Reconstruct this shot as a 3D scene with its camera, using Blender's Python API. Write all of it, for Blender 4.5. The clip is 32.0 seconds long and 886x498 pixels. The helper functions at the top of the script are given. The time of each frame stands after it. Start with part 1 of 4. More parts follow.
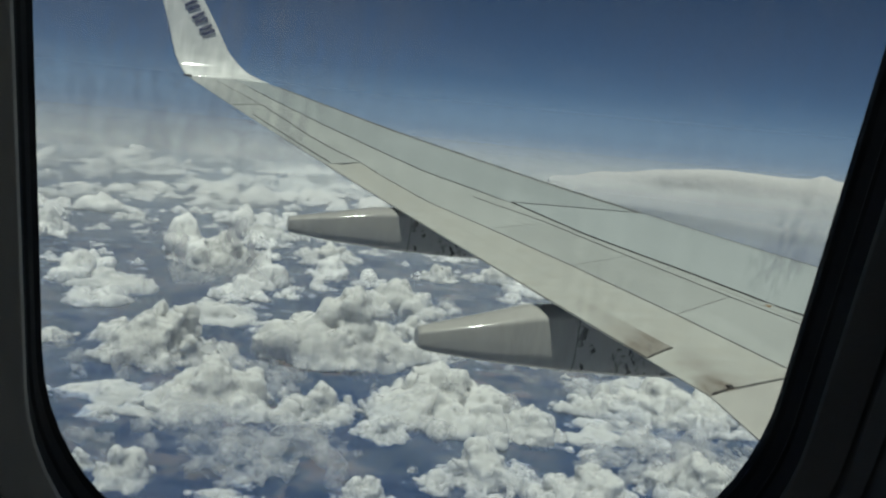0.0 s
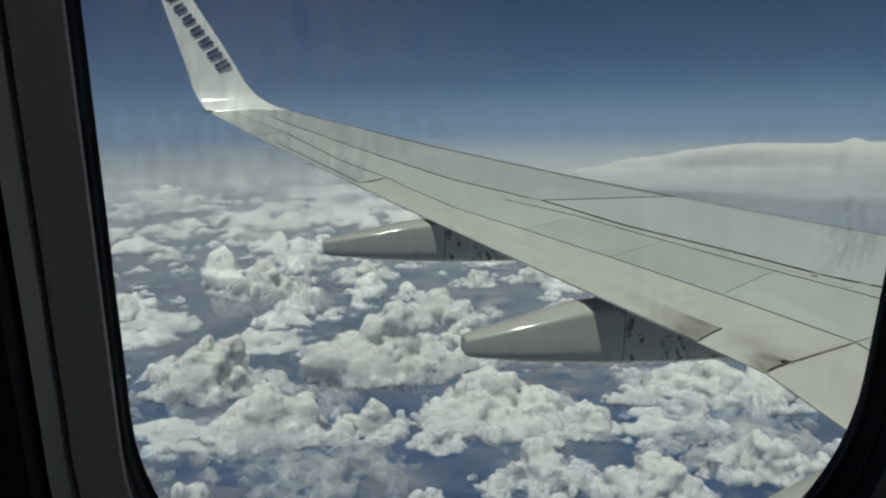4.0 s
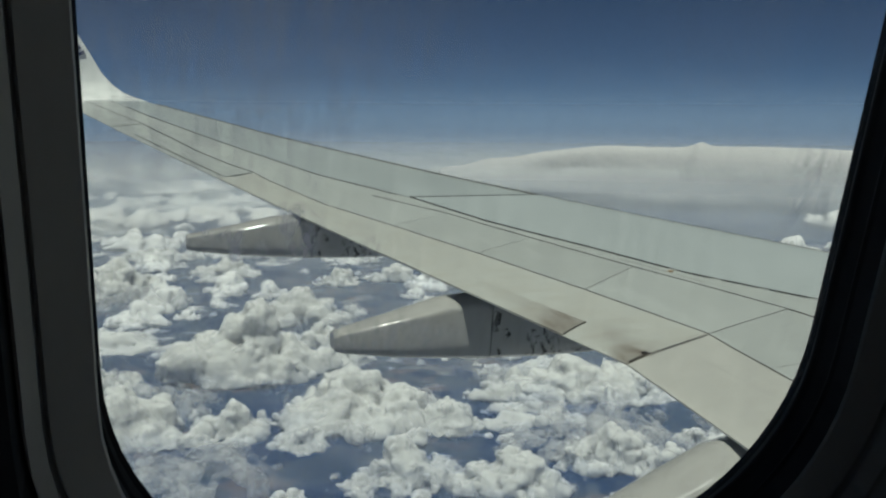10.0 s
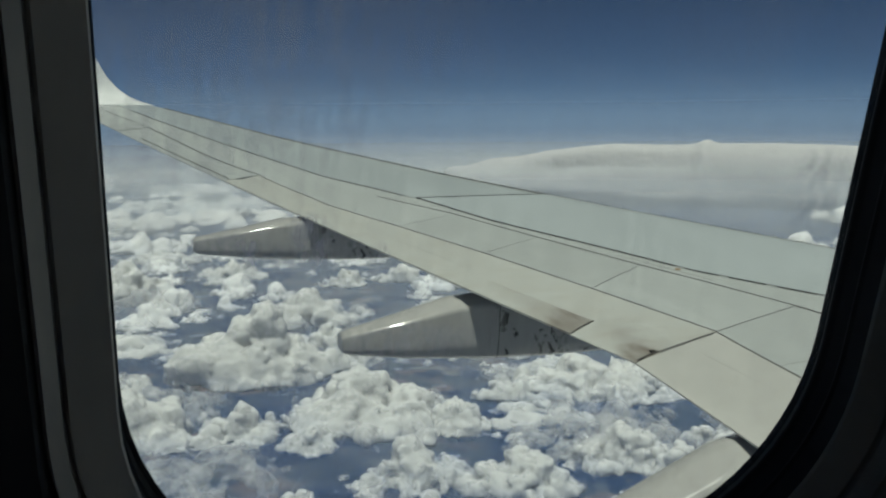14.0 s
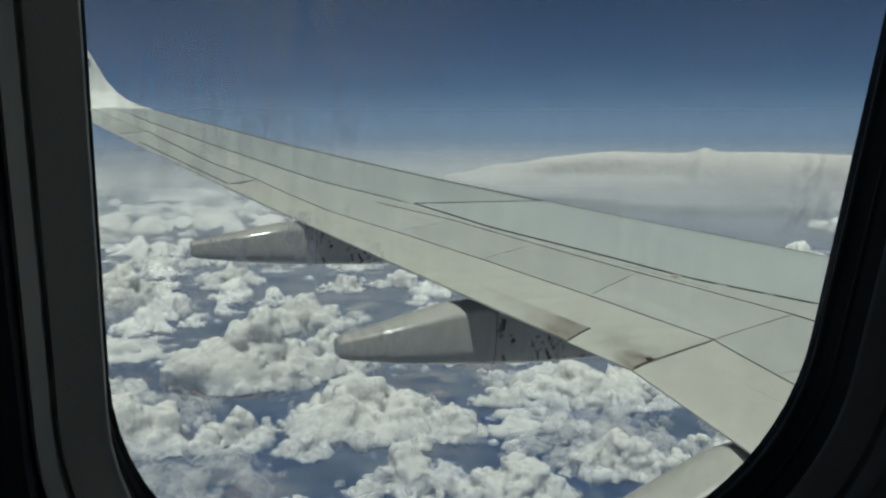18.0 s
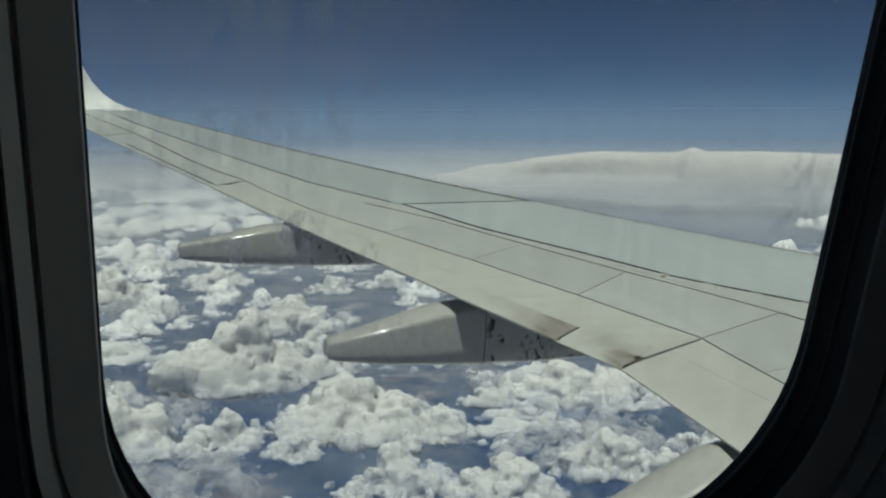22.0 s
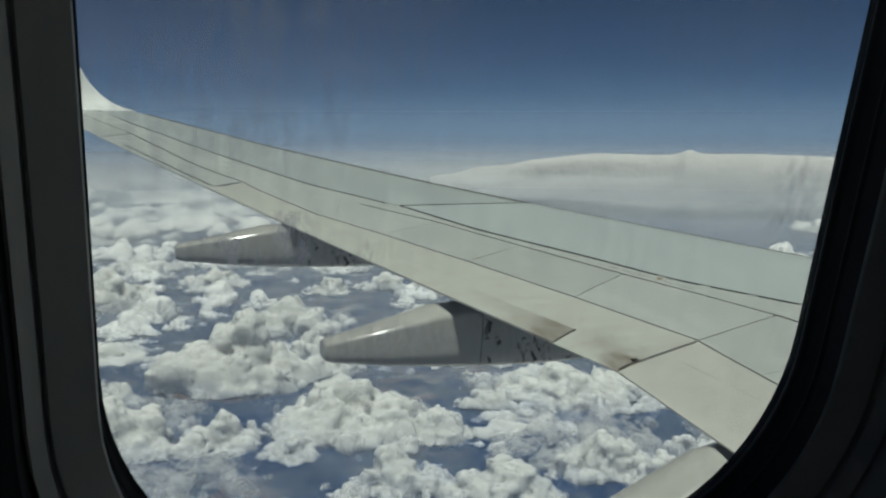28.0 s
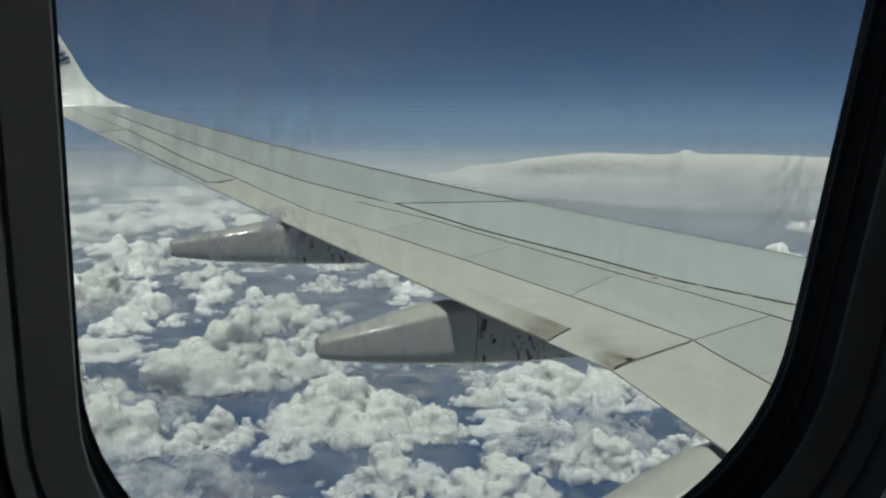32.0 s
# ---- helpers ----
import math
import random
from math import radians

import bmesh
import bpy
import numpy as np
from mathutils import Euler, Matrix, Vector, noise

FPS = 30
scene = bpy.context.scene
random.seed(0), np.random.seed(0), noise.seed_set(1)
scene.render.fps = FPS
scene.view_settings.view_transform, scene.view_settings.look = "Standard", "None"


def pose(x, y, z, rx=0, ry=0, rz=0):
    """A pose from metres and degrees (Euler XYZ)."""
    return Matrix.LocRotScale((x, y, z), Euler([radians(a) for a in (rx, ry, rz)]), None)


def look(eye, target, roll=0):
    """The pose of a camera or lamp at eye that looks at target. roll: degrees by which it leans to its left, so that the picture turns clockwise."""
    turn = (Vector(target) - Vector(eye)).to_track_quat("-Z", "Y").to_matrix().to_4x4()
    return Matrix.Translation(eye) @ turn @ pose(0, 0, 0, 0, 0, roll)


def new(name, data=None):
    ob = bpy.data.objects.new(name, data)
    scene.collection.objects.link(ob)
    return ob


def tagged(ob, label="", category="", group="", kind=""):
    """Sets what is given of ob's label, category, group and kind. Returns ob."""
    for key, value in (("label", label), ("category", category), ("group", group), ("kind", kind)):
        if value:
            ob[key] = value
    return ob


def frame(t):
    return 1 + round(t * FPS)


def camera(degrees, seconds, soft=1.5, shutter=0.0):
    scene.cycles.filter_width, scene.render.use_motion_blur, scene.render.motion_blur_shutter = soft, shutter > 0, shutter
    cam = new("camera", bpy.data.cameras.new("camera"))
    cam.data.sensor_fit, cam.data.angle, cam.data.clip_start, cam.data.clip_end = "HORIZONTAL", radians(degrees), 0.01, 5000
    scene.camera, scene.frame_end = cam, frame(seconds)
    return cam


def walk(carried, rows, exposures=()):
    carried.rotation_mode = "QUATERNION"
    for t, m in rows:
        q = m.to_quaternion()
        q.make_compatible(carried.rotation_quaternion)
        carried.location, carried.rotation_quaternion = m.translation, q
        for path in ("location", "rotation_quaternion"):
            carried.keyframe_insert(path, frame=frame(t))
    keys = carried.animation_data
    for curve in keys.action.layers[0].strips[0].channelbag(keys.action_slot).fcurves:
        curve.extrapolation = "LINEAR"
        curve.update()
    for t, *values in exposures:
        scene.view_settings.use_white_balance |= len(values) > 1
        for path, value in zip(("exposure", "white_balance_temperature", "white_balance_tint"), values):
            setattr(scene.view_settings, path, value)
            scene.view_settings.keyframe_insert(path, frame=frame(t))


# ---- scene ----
# A hand-held camera in the cabin of an airliner looks through one window, forward over the left wing, at cumulus far below.
# Aircraft axes: x is minus the distance s from the centre line, y forward, z up.
cam = camera(49.98, 32.0, soft=2.2)
AXIS = 71.4
EYE = Vector((-1.5, -9.36, 1.2))
AHEAD = Vector((-math.sin(radians(AXIS)), math.cos(radians(AXIS)), 0))
# the aircraft's attitude against the level world
PLANE = Matrix.Translation(EYE) @ Matrix.Rotation(radians(2.2), 4, AHEAD) @ Matrix.Translation(-EYE)


def view(x, y, z, yaw, pitch, roll):
    a, b = radians(yaw), radians(pitch)
    way = Vector((-math.sin(a) * math.cos(b), math.cos(a) * math.cos(b), math.sin(b)))
    eye = Vector((x, y, z))
    return PLANE @ look(eye, eye + way, roll)


PATH = [
    (0.0, -1.487, -9.316, 1.213, 77.14, -7.97, 7.88),
    (0.5, -1.494, -9.319, 1.210, 78.06, -7.80, 7.16),
    (1.0, -1.497, -9.320, 1.206, 80.92, -9.25, 5.71),
    (1.5, -1.469, -9.331, 1.218, 82.62, -9.45, 4.74),
    (2.0, -1.468, -9.333, 1.218, 81.81, -9.05, 4.44),
    (2.5, -1.482, -9.318, 1.214, 81.45, -8.77, 1.37),
    (4.5, -1.493, -9.334, 1.219, 76.89, -6.46, 1.50),
    (5.0, -1.499, -9.342, 1.213, 70.58, -5.89, 2.69),
    (5.5, -1.505, -9.349, 1.206, 72.55, -7.65, 2.01),
    (6.0, -1.512, -9.356, 1.199, 72.33, -7.69, 2.00),
    (6.5, -1.511, -9.357, 1.199, 71.39, -8.37, 1.99),
    (7.0, -1.509, -9.358, 1.199, 71.10, -8.14, 1.86),
    (7.5, -1.508, -9.359, 1.199, 71.09, -8.04, 1.88),
    (8.0, -1.507, -9.360, 1.199, 71.13, -8.07, 1.88),
    (8.5, -1.505, -9.361, 1.199, 71.17, -7.82, 1.96),
    (9.0, -1.504, -9.362, 1.200, 71.14, -7.74, 2.15),
    (9.5, -1.503, -9.363, 1.200, 71.05, -7.61, 2.39),
    (10.0, -1.503, -9.364, 1.200, 71.00, -7.57, 2.50),
    (10.5, -1.502, -9.364, 1.201, 70.87, -7.63, 2.48),
    (11.0, -1.501, -9.365, 1.201, 70.73, -7.60, 2.17),
    (11.5, -1.501, -9.365, 1.202, 70.88, -7.52, 1.60),
    (12.0, -1.500, -9.366, 1.202, 71.11, -7.55, 1.06),
    (12.5, -1.500, -9.367, 1.202, 71.17, -7.56, 1.07),
    (13.0, -1.499, -9.367, 1.203, 71.16, -7.51, 1.41),
    (13.5, -1.499, -9.367, 1.203, 71.26, -7.54, 1.65),
    (15.5, -1.498, -9.366, 1.202, 71.53, -7.54, 2.28),
    (16.0, -1.498, -9.366, 1.202, 71.41, -7.43, 2.34),
    (16.5, -1.498, -9.366, 1.202, 71.35, -7.33, 2.40),
    (17.0, -1.499, -9.366, 1.201, 71.30, -7.25, 2.53),
    (17.5, -1.499, -9.365, 1.201, 71.28, -7.19, 2.53),
    (18.0, -1.499, -9.365, 1.201, 71.28, -7.20, 2.31),
    (18.5, -1.499, -9.365, 1.200, 71.14, -7.20, 2.37),
    (19.0, -1.500, -9.365, 1.200, 70.99, -7.24, 2.78),
    (19.5, -1.500, -9.365, 1.200, 70.86, -7.31, 3.20),
    (20.0, -1.499, -9.366, 1.200, 70.85, -7.37, 3.07),
    (20.5, -1.499, -9.366, 1.200, 70.76, -7.36, 2.70),
    (21.0, -1.499, -9.366, 1.200, 70.72, -7.32, 2.35),
    (21.5, -1.499, -9.367, 1.200, 70.61, -7.27, 2.05),
    (22.0, -1.499, -9.367, 1.200, 70.57, -7.14, 2.10),
    (22.5, -1.499, -9.367, 1.200, 70.57, -7.09, 2.19),
    (23.0, -1.498, -9.367, 1.200, 70.59, -7.10, 2.28),
    (23.5, -1.498, -9.367, 1.200, 70.60, -7.14, 2.24),
    (24.0, -1.498, -9.367, 1.200, 70.59, -7.17, 2.36),
    (24.5, -1.498, -9.367, 1.200, 70.60, -7.14, 2.33),
    (25.0, -1.498, -9.367, 1.200, 70.59, -7.10, 2.40),
    (25.5, -1.498, -9.367, 1.200, 70.58, -7.06, 2.47),
    (27.5, -1.497, -9.367, 1.200, 70.43, -7.01, 2.38),
    (28.0, -1.497, -9.367, 1.200, 70.40, -7.03, 2.28),
    (28.5, -1.497, -9.367, 1.200, 70.32, -7.00, 2.44),
    (29.0, -1.498, -9.366, 1.200, 70.29, -6.90, 2.53),
    (29.5, -1.499, -9.366, 1.200, 70.33, -6.90, 2.49),
    (30.0, -1.499, -9.365, 1.199, 70.34, -6.93, 2.49),
    (30.5, -1.500, -9.365, 1.199, 70.20, -6.74, 2.54),
    (31.0, -1.500, -9.364, 1.199, 70.17, -6.73, 2.41),
    (31.5, -1.501, -9.364, 1.199, 70.18, -6.87, 2.41),
    (32.0, -1.501, -9.363, 1.199, 70.15, -7.13, 2.68),
]
walk(cam, [(t, view(*row)) for t, *row in PATH], exposures=[(0, -0.12, 6120, 1.5), (32, -0.12, 6120, 1.5)])

# ---- world and sun ----
SUN_ELEVATION, SUN_AZIMUTH = 71, 114  # azimuth clockwise from +y
se, sa = radians(SUN_ELEVATION), radians(SUN_AZIMUTH)
TO_SUN = Vector((math.sin(sa) * math.cos(se), math.cos(sa) * math.cos(se), math.sin(se)))
world = bpy.data.worlds.new("sky")
scene.world = world
world.use_nodes = True
wn = world.node_tree
sky = wn.nodes.new("ShaderNodeTexSky")
sky.sky_type = "NISHITA"
sky.sun_disc = False
sky.sun_elevation, sky.sun_rotation = se, sa
sky.altitude, sky.air_density, sky.dust_density, sky.ozone_density = 10000, 0.81, 0.25, 1.0
scene.cycles.transparent_max_bounces = 40
wn.links.new(sky.outputs[0], wn.nodes["Background"].inputs[0])
wn.nodes["Background"].inputs[1].default_value = 0.041
sun = new("sun", bpy.data.lights.new("sun", "SUN"))
sun.data.energy, sun.data.angle, sun.data.color = 3.8, radians(0.55), (1.0, 0.95, 0.83)
sun.matrix_world = look(TO_SUN * 100, (0, 0, 0))


# ---- materials ----
def material(name):
    m = bpy.data.materials.new(name)
    m.use_nodes = True
    return m, m.node_tree, m.node_tree.nodes["Principled BSDF"]


def coords(nt, scale=(1, 1, 1), kind="Object"):
    tc, mp = nt.nodes.new("ShaderNodeTexCoord"), nt.nodes.new("ShaderNodeMapping")
    mp.inputs["Scale"].default_value = scale
    nt.links.new(tc.outputs[kind], mp.inputs["Vector"])
    return mp.outputs[0]


def noise_node(nt, vec, scale, detail=6, rough=0.55, distortion=0.0):
    n = nt.nodes.new("ShaderNodeTexNoise")
    n.inputs["Scale"].default_value, n.inputs["Detail"].default_value = scale, detail
    n.inputs["Roughness"].default_value, n.inputs["Distortion"].default_value = rough, distortion
    nt.links.new(vec, n.inputs["Vector"])
    return n.outputs["Fac"]


def ramp(nt, fac, stops):
    r = nt.nodes.new("ShaderNodeValToRGB")
    while len(r.color_ramp.elements) < len(stops):
        r.color_ramp.elements.new(0.5)
    for e, (p, c) in zip(r.color_ramp.elements, stops):
        e.position, e.color = p, (*c, 1) if len(c) == 3 else c
    nt.links.new(fac, r.inputs[0])
    return r.outputs[0]


def mix(nt, fac, a, b, how="MIX"):
    n = nt.nodes.new("ShaderNodeMix")
    n.data_type, n.blend_type = "RGBA", how
    for socket, v in ((n.inputs[0], fac), (n.inputs[6], a), (n.inputs[7], b)):
        if isinstance(v, (int, float)):
            socket.default_value = v
        elif isinstance(v, tuple):
            socket.default_value = (*v, 1)
        else:
            nt.links.new(v, socket)
    return n.outputs[2]


def math_node(nt, how, a, b=0.0, clamp=False):
    n = nt.nodes.new("ShaderNodeMath")
    n.operation, n.use_clamp = how, clamp
    for socket, v in ((n.inputs[0], a), (n.inputs[1], b)):
        if isinstance(v, (int, float)):
            socket.default_value = v
        else:
            nt.links.new(v, socket)
    return n.outputs[0]


def bump(nt, bsdf, fac, strength, distance):
    b = nt.nodes.new("ShaderNodeBump")
    b.inputs["Strength"].default_value, b.inputs["Distance"].default_value = strength, distance
    nt.links.new(fac, b.inputs["Height"])
    nt.links.new(b.outputs[0], bsdf.inputs["Normal"])


def paint(name, colour, rough=0.4, vary=0.12, streak=(1, 1, 1), metallic=0.0, grime=(0.22, 0.19, 0.15), grime_amount=0.25):
    """Aircraft enamel: broad unevenness, streaks along the airflow and a film of grime."""
    m, nt, b = material(name)
    v = coords(nt)
    broad = noise_node(nt, v, 0.9, 4)
    fine = noise_node(nt, coords(nt, streak), 6.0, 8, 0.65)
    dark = tuple(c * (1 - vary) for c in colour)
    base = mix(nt, ramp(nt, broad, [(0.3, (0, 0, 0)), (0.7, (1, 1, 1))]), dark, colour)
    info = nt.nodes.new("ShaderNodeObjectInfo")
    shift = nt.nodes.new("ShaderNodeMapRange")
    nt.links.new(info.outputs["Random"], shift.inputs[0])
    shift.inputs[3].default_value, shift.inputs[4].default_value = 0.93, 1.05
    tint = nt.nodes.new("ShaderNodeVectorMath")
    tint.operation = "SCALE"
    nt.links.new(base, tint.inputs[0])
    nt.links.new(shift.outputs[0], tint.inputs["Scale"])
    # pale rubbed patches
    rub = ramp(nt, noise_node(nt, coords(nt, (0.6, 1.6, 1)), 1.7, 7, 0.6, 0.5), [(0.52, (0, 0, 0)), (0.66, (1, 1, 1))])
    base = mix(nt, math_node(nt, "MULTIPLY", rub, 0.5), tint.outputs[0], tuple(min(0.85, c * 1.16) for c in colour))
    film = math_node(nt, "MULTIPLY", ramp(nt, fine, [(0.48, (0, 0, 0)), (0.78, (1, 1, 1))]), grime_amount)
    nt.links.new(mix(nt, film, base, grime), b.inputs["Base Color"])
    b.inputs["Metallic"].default_value = metallic
    nt.links.new(ramp(nt, fine, [(0.3, (rough * 0.8,) * 3), (0.8, (min(1, rough * 1.3),) * 3)]), b.inputs["Roughness"])
    bump(nt, b, noise_node(nt, v, 2.2, 3), 0.05, 0.02)
    return m


WING_GREY = paint("wing_grey_enamel", (0.44, 0.46, 0.445), 0.42, 0.1, (8, 1, 4))
SLAT_GREY = paint("slat_grey_enamel", (0.43, 0.465, 0.465), 0.33, 0.06, (8, 1, 4), 0, (0.25, 0.25, 0.24), 0.12)
FLAP_GREY = paint("flap_grey_enamel", (0.45, 0.445, 0.415), 0.45, 0.1, (8, 1, 4))
WINGLET_WHITE = paint("winglet_white_gloss", (0.81, 0.82, 0.80), 0.13, 0.04, (1, 1, 1), 0, (0.4, 0.4, 0.38), 0.1)
SEALANT = paint("dark_gap_sealant", (0.05, 0.055, 0.055), 0.8, 0.3)
STRIP_METAL = paint("bare_metal_strip", (0.45, 0.46, 0.45), 0.35, 0.15, (1, 1, 1), 0.6)
NAVY = paint("navy_marking", (0.04, 0.05, 0.13), 0.35, 0.1)
BRASS = paint("ochre_fitting", (0.32, 0.20, 0.08), 0.5, 0.2)
STENCIL = paint("grey_stencil", (0.2, 0.2, 0.2), 0.6, 0.1)
FAINT_SEAM = paint("dull_seam_filler", (0.37, 0.37, 0.35), 0.6, 0.15)
DARK_METAL = paint("dark_hinge_metal", (0.05, 0.045, 0.04), 0.6, 0.3)


def stained_flap(blots):
    """Flap enamel with brown exhaust soot in blots along the trailing edge near the engine."""
    m, nt, b = material("soot_stained_flap_enamel")
    v = coords(nt)
    sep = nt.nodes.new("ShaderNodeSeparateXYZ")
    nt.links.new(v, sep.inputs[0])
    fine = noise_node(nt, coords(nt, (3, 1, 1)), 4.0, 8, 0.6)
    base = mix(nt, ramp(nt, fine, [(0.35, (0, 0, 0)), (0.75, (1, 1, 1))]), (0.48, 0.49, 0.46), (0.40, 0.39, 0.35))
    total = None
    # soot blots: centre x, y, radius
    for cx, cy, rx, ry in blots:
        dx = math_node(nt, "DIVIDE", math_node(nt, "SUBTRACT", sep.outputs[0], cx + 1.9), rx)
        dy = math_node(nt, "DIVIDE", math_node(nt, "SUBTRACT", sep.outputs[1], cy + 6.0), ry)
        d = math_node(nt, "ADD", math_node(nt, "POWER", dx, 2.0), math_node(nt, "POWER", dy, 2.0))
        s = math_node(nt, "SUBTRACT", 1.0, d, True)
        s = math_node(nt, "MULTIPLY", s, 0.95 if rx < 0.5 else 0.4)
        total = s if total is None else math_node(nt, "ADD", total, s, True)
    blot = math_node(nt, "MULTIPLY", total, ramp(nt, noise_node(nt, coords(nt, (1, 3, 1)), 3.0, 6), [(0.25, (0.35,) * 3), (0.7, (1, 1, 1))]))
    nt.links.new(mix(nt, blot, base, (0.13, 0.10, 0.075)), b.inputs["Base Color"])
    b.inputs["Roughness"].default_value = 0.48
    return m


FLAP_STAINED = stained_flap(((-6.30, -6.90, 0.36, 0.19), (-6.6, -6.98, 1.1, 0.2)))
FLAP_END = stained_flap(((-5.80, -6.80, 0.20, 0.12), (-5.95, -6.72, 0.5, 0.2)))


def fairing_paint():
    """Grey gloss with dark speckles towards the front and the lower edge."""
    m, nt, b = material("fairing_grey_gloss")
    v = coords(nt)
    sep = nt.nodes.new("ShaderNodeSeparateXYZ")
    nt.links.new(v, sep.inputs[0])
    spots = ramp(nt, noise_node(nt, coords(nt, (1, 1, 0.6)), 15.0, 4, 0.55, 0.5), [(0.56, (0, 0, 0)), (0.62, (1, 1, 1))])
    runs = ramp(nt, noise_node(nt, coords(nt, (6, 6, 1.4)), 4.0, 6, 0.6), [(0.46, (0, 0, 0)), (0.60, (1, 1, 1))])
    base = mix(nt, math_node(nt, "MULTIPLY", runs, 0.2), (0.40, 0.395, 0.375), (0.24, 0.23, 0.21))
    mr = nt.nodes.new("ShaderNodeMapRange")
    nt.links.new(sep.outputs[1], mr.inputs[0])
    mr.inputs[1].default_value, mr.inputs[2].default_value = 0.98, 1.08
    low = nt.nodes.new("ShaderNodeMapRange")
    nt.links.new(sep.outputs[2], low.inputs[0])
    low.inputs[1].default_value, low.inputs[2].default_value = -0.295, -0.36
    where = math_node(nt, "ADD", mr.outputs[0], math_node(nt, "MULTIPLY", low.outputs[0], 0.7), True)
    nt.links.new(mix(nt, math_node(nt, "MULTIPLY", spots, where), base, (0.05, 0.05, 0.045)), b.inputs["Base Color"])
    b.inputs["Roughness"].default_value = 0.11
    return m


FAIRING = fairing_paint()


def plain(name, colour, rough, scale=40, vary=0.25, relief=0.15):
    m, nt, b = material(name)
    v = coords(nt)
    n = noise_node(nt, v, scale, 5)
    big = noise_node(nt, v, scale / 12, 4)
    lo = tuple(c * (1 - vary) for c in colour)
    nt.links.new(mix(nt, mix(nt, 0.5, n, big), lo, colour), b.inputs["Base Color"])
    b.inputs["Roughness"].default_value = rough
    bump(nt, b, noise_node(nt, v, scale * 8, 3), relief, 0.0004)
    return m


RUBBER = plain("black_window_rubber", (0.010, 0.010, 0.010), 0.9)
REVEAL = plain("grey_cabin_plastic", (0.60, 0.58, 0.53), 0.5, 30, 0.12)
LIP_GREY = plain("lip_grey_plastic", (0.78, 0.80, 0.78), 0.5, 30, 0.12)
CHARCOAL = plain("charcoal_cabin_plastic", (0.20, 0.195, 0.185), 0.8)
CABIN = plain("dim_cabin_lining", (0.90, 0.89, 0.86), 0.8, 8, 0.2)
CARPET = plain("cabin_carpet", (0.6, 0.6, 0.6), 0.95, 60, 0.4, 0.6)


def glass():
    """Acrylic with faint grime: streaks, smears and dust that catch the light."""
    m, nt, b = material("scratched_acrylic")
    out = nt.nodes["Material Output"]
    clear = nt.nodes.new("ShaderNodeBsdfTransparent")
    clear.inputs[0].default_value = (0.95, 0.965, 0.96, 1)
    gloss = nt.nodes.new("ShaderNodeBsdfGlossy")
    gloss.inputs["Roughness"].default_value = 0.03
    dust = nt.nodes.new("ShaderNodeBsdfTranslucent")
    dust.inputs[0].default_value = (0.93, 0.89, 0.93, 1)
    v = coords(nt, (1, 1, 0.13))
    streaks = ramp(nt, noise_node(nt, v, 190, 6, 0.6, 0.3), [(0.36, (0, 0, 0)), (0.56, (1, 1, 1))])
    veil = ramp(nt, noise_node(nt, coords(nt), 22, 4), [(0.35, (0.25,) * 3), (0.7, (1, 1, 1))])
    sep = nt.nodes.new("ShaderNodeSeparateXYZ")
    nt.links.new(coords(nt), sep.inputs[0])
    side = nt.nodes.new("ShaderNodeMapRange")
    nt.links.new(sep.outputs[1], side.inputs[0])
    side.inputs[1].default_value, side.inputs[2].default_value, side.inputs[3].default_value, side.inputs[4].default_value = -0.01, -0.09, 0.4, 1.0
    smear = math_node(nt, "MULTIPLY", math_node(nt, "MULTIPLY", streaks, veil), side.outputs[0])
    amount = math_node(nt, "ADD", math_node(nt, "MULTIPLY", smear, 0.13), math_node(nt, "MULTIPLY", side.outputs[0], 0.02))
    drips = ramp(nt, noise_node(nt, coords(nt, (1, 1, 0.2)), 260, 4, 0.55, 0.3), [(0.40, (1, 1, 1)), (0.60, (0, 0, 0))])
    marks = ramp(nt, noise_node(nt, coords(nt, (1, 1, 0.3)), 330, 4, 0.6), [(0.45, (0, 0, 0)), (0.58, (1, 1, 1))])
    # frost films and dried drip marks: y, z, half sizes, thickness, pattern
    for cy, cz, ry, rz, thick, form in ((-0.088, 0.232, 0.066, 0.060, 0.13, drips), (-0.0899, 0.1600, 0.0035, 0.008, 0.30, marks), (-0.0825, 0.1570, 0.003, 0.006, 0.25, marks), (-0.0705, 0.1635, 0.007, 0.011, 0.34, marks),
                                        (-0.0746, 0.1685, 0.006, 0.006, 0.25, marks), (-0.0473, 0.1580, 0.004, 0.006, 0.22, marks), (-0.0380, 0.1285, 0.030, 0.0075, 0.22, marks), (-0.0960, 0.1640, 0.010, 0.004, 0.22, marks), (0.1180, 0.1800, 0.014, 0.022, 0.20, marks)):
        dy = math_node(nt, "DIVIDE", math_node(nt, "SUBTRACT", sep.outputs[1], cy), ry)
        dz = math_node(nt, "DIVIDE", math_node(nt, "SUBTRACT", sep.outputs[2], cz), rz)
        d2 = math_node(nt, "SUBTRACT", 1.0, math_node(nt, "ADD", math_node(nt, "MULTIPLY", dy, dy), math_node(nt, "MULTIPLY", dz, dz)), True)
        amount = math_node(nt, "ADD", amount, math_node(nt, "MULTIPLY", math_node(nt, "MULTIPLY", d2, form), thick))
    s1, s2 = nt.nodes.new("ShaderNodeMixShader"), nt.nodes.new("ShaderNodeMixShader")
    nt.links.new(amount, s1.inputs[0])
    nt.links.new(clear.outputs[0], s1.inputs[1])
    nt.links.new(dust.outputs[0], s1.inputs[2])
    s2.inputs[0].default_value = 0.008
    nt.links.new(s1.outputs[0], s2.inputs[1])
    nt.links.new(gloss.outputs[0], s2.inputs[2])
    nt.links.new(s2.outputs[0], out.inputs[0])
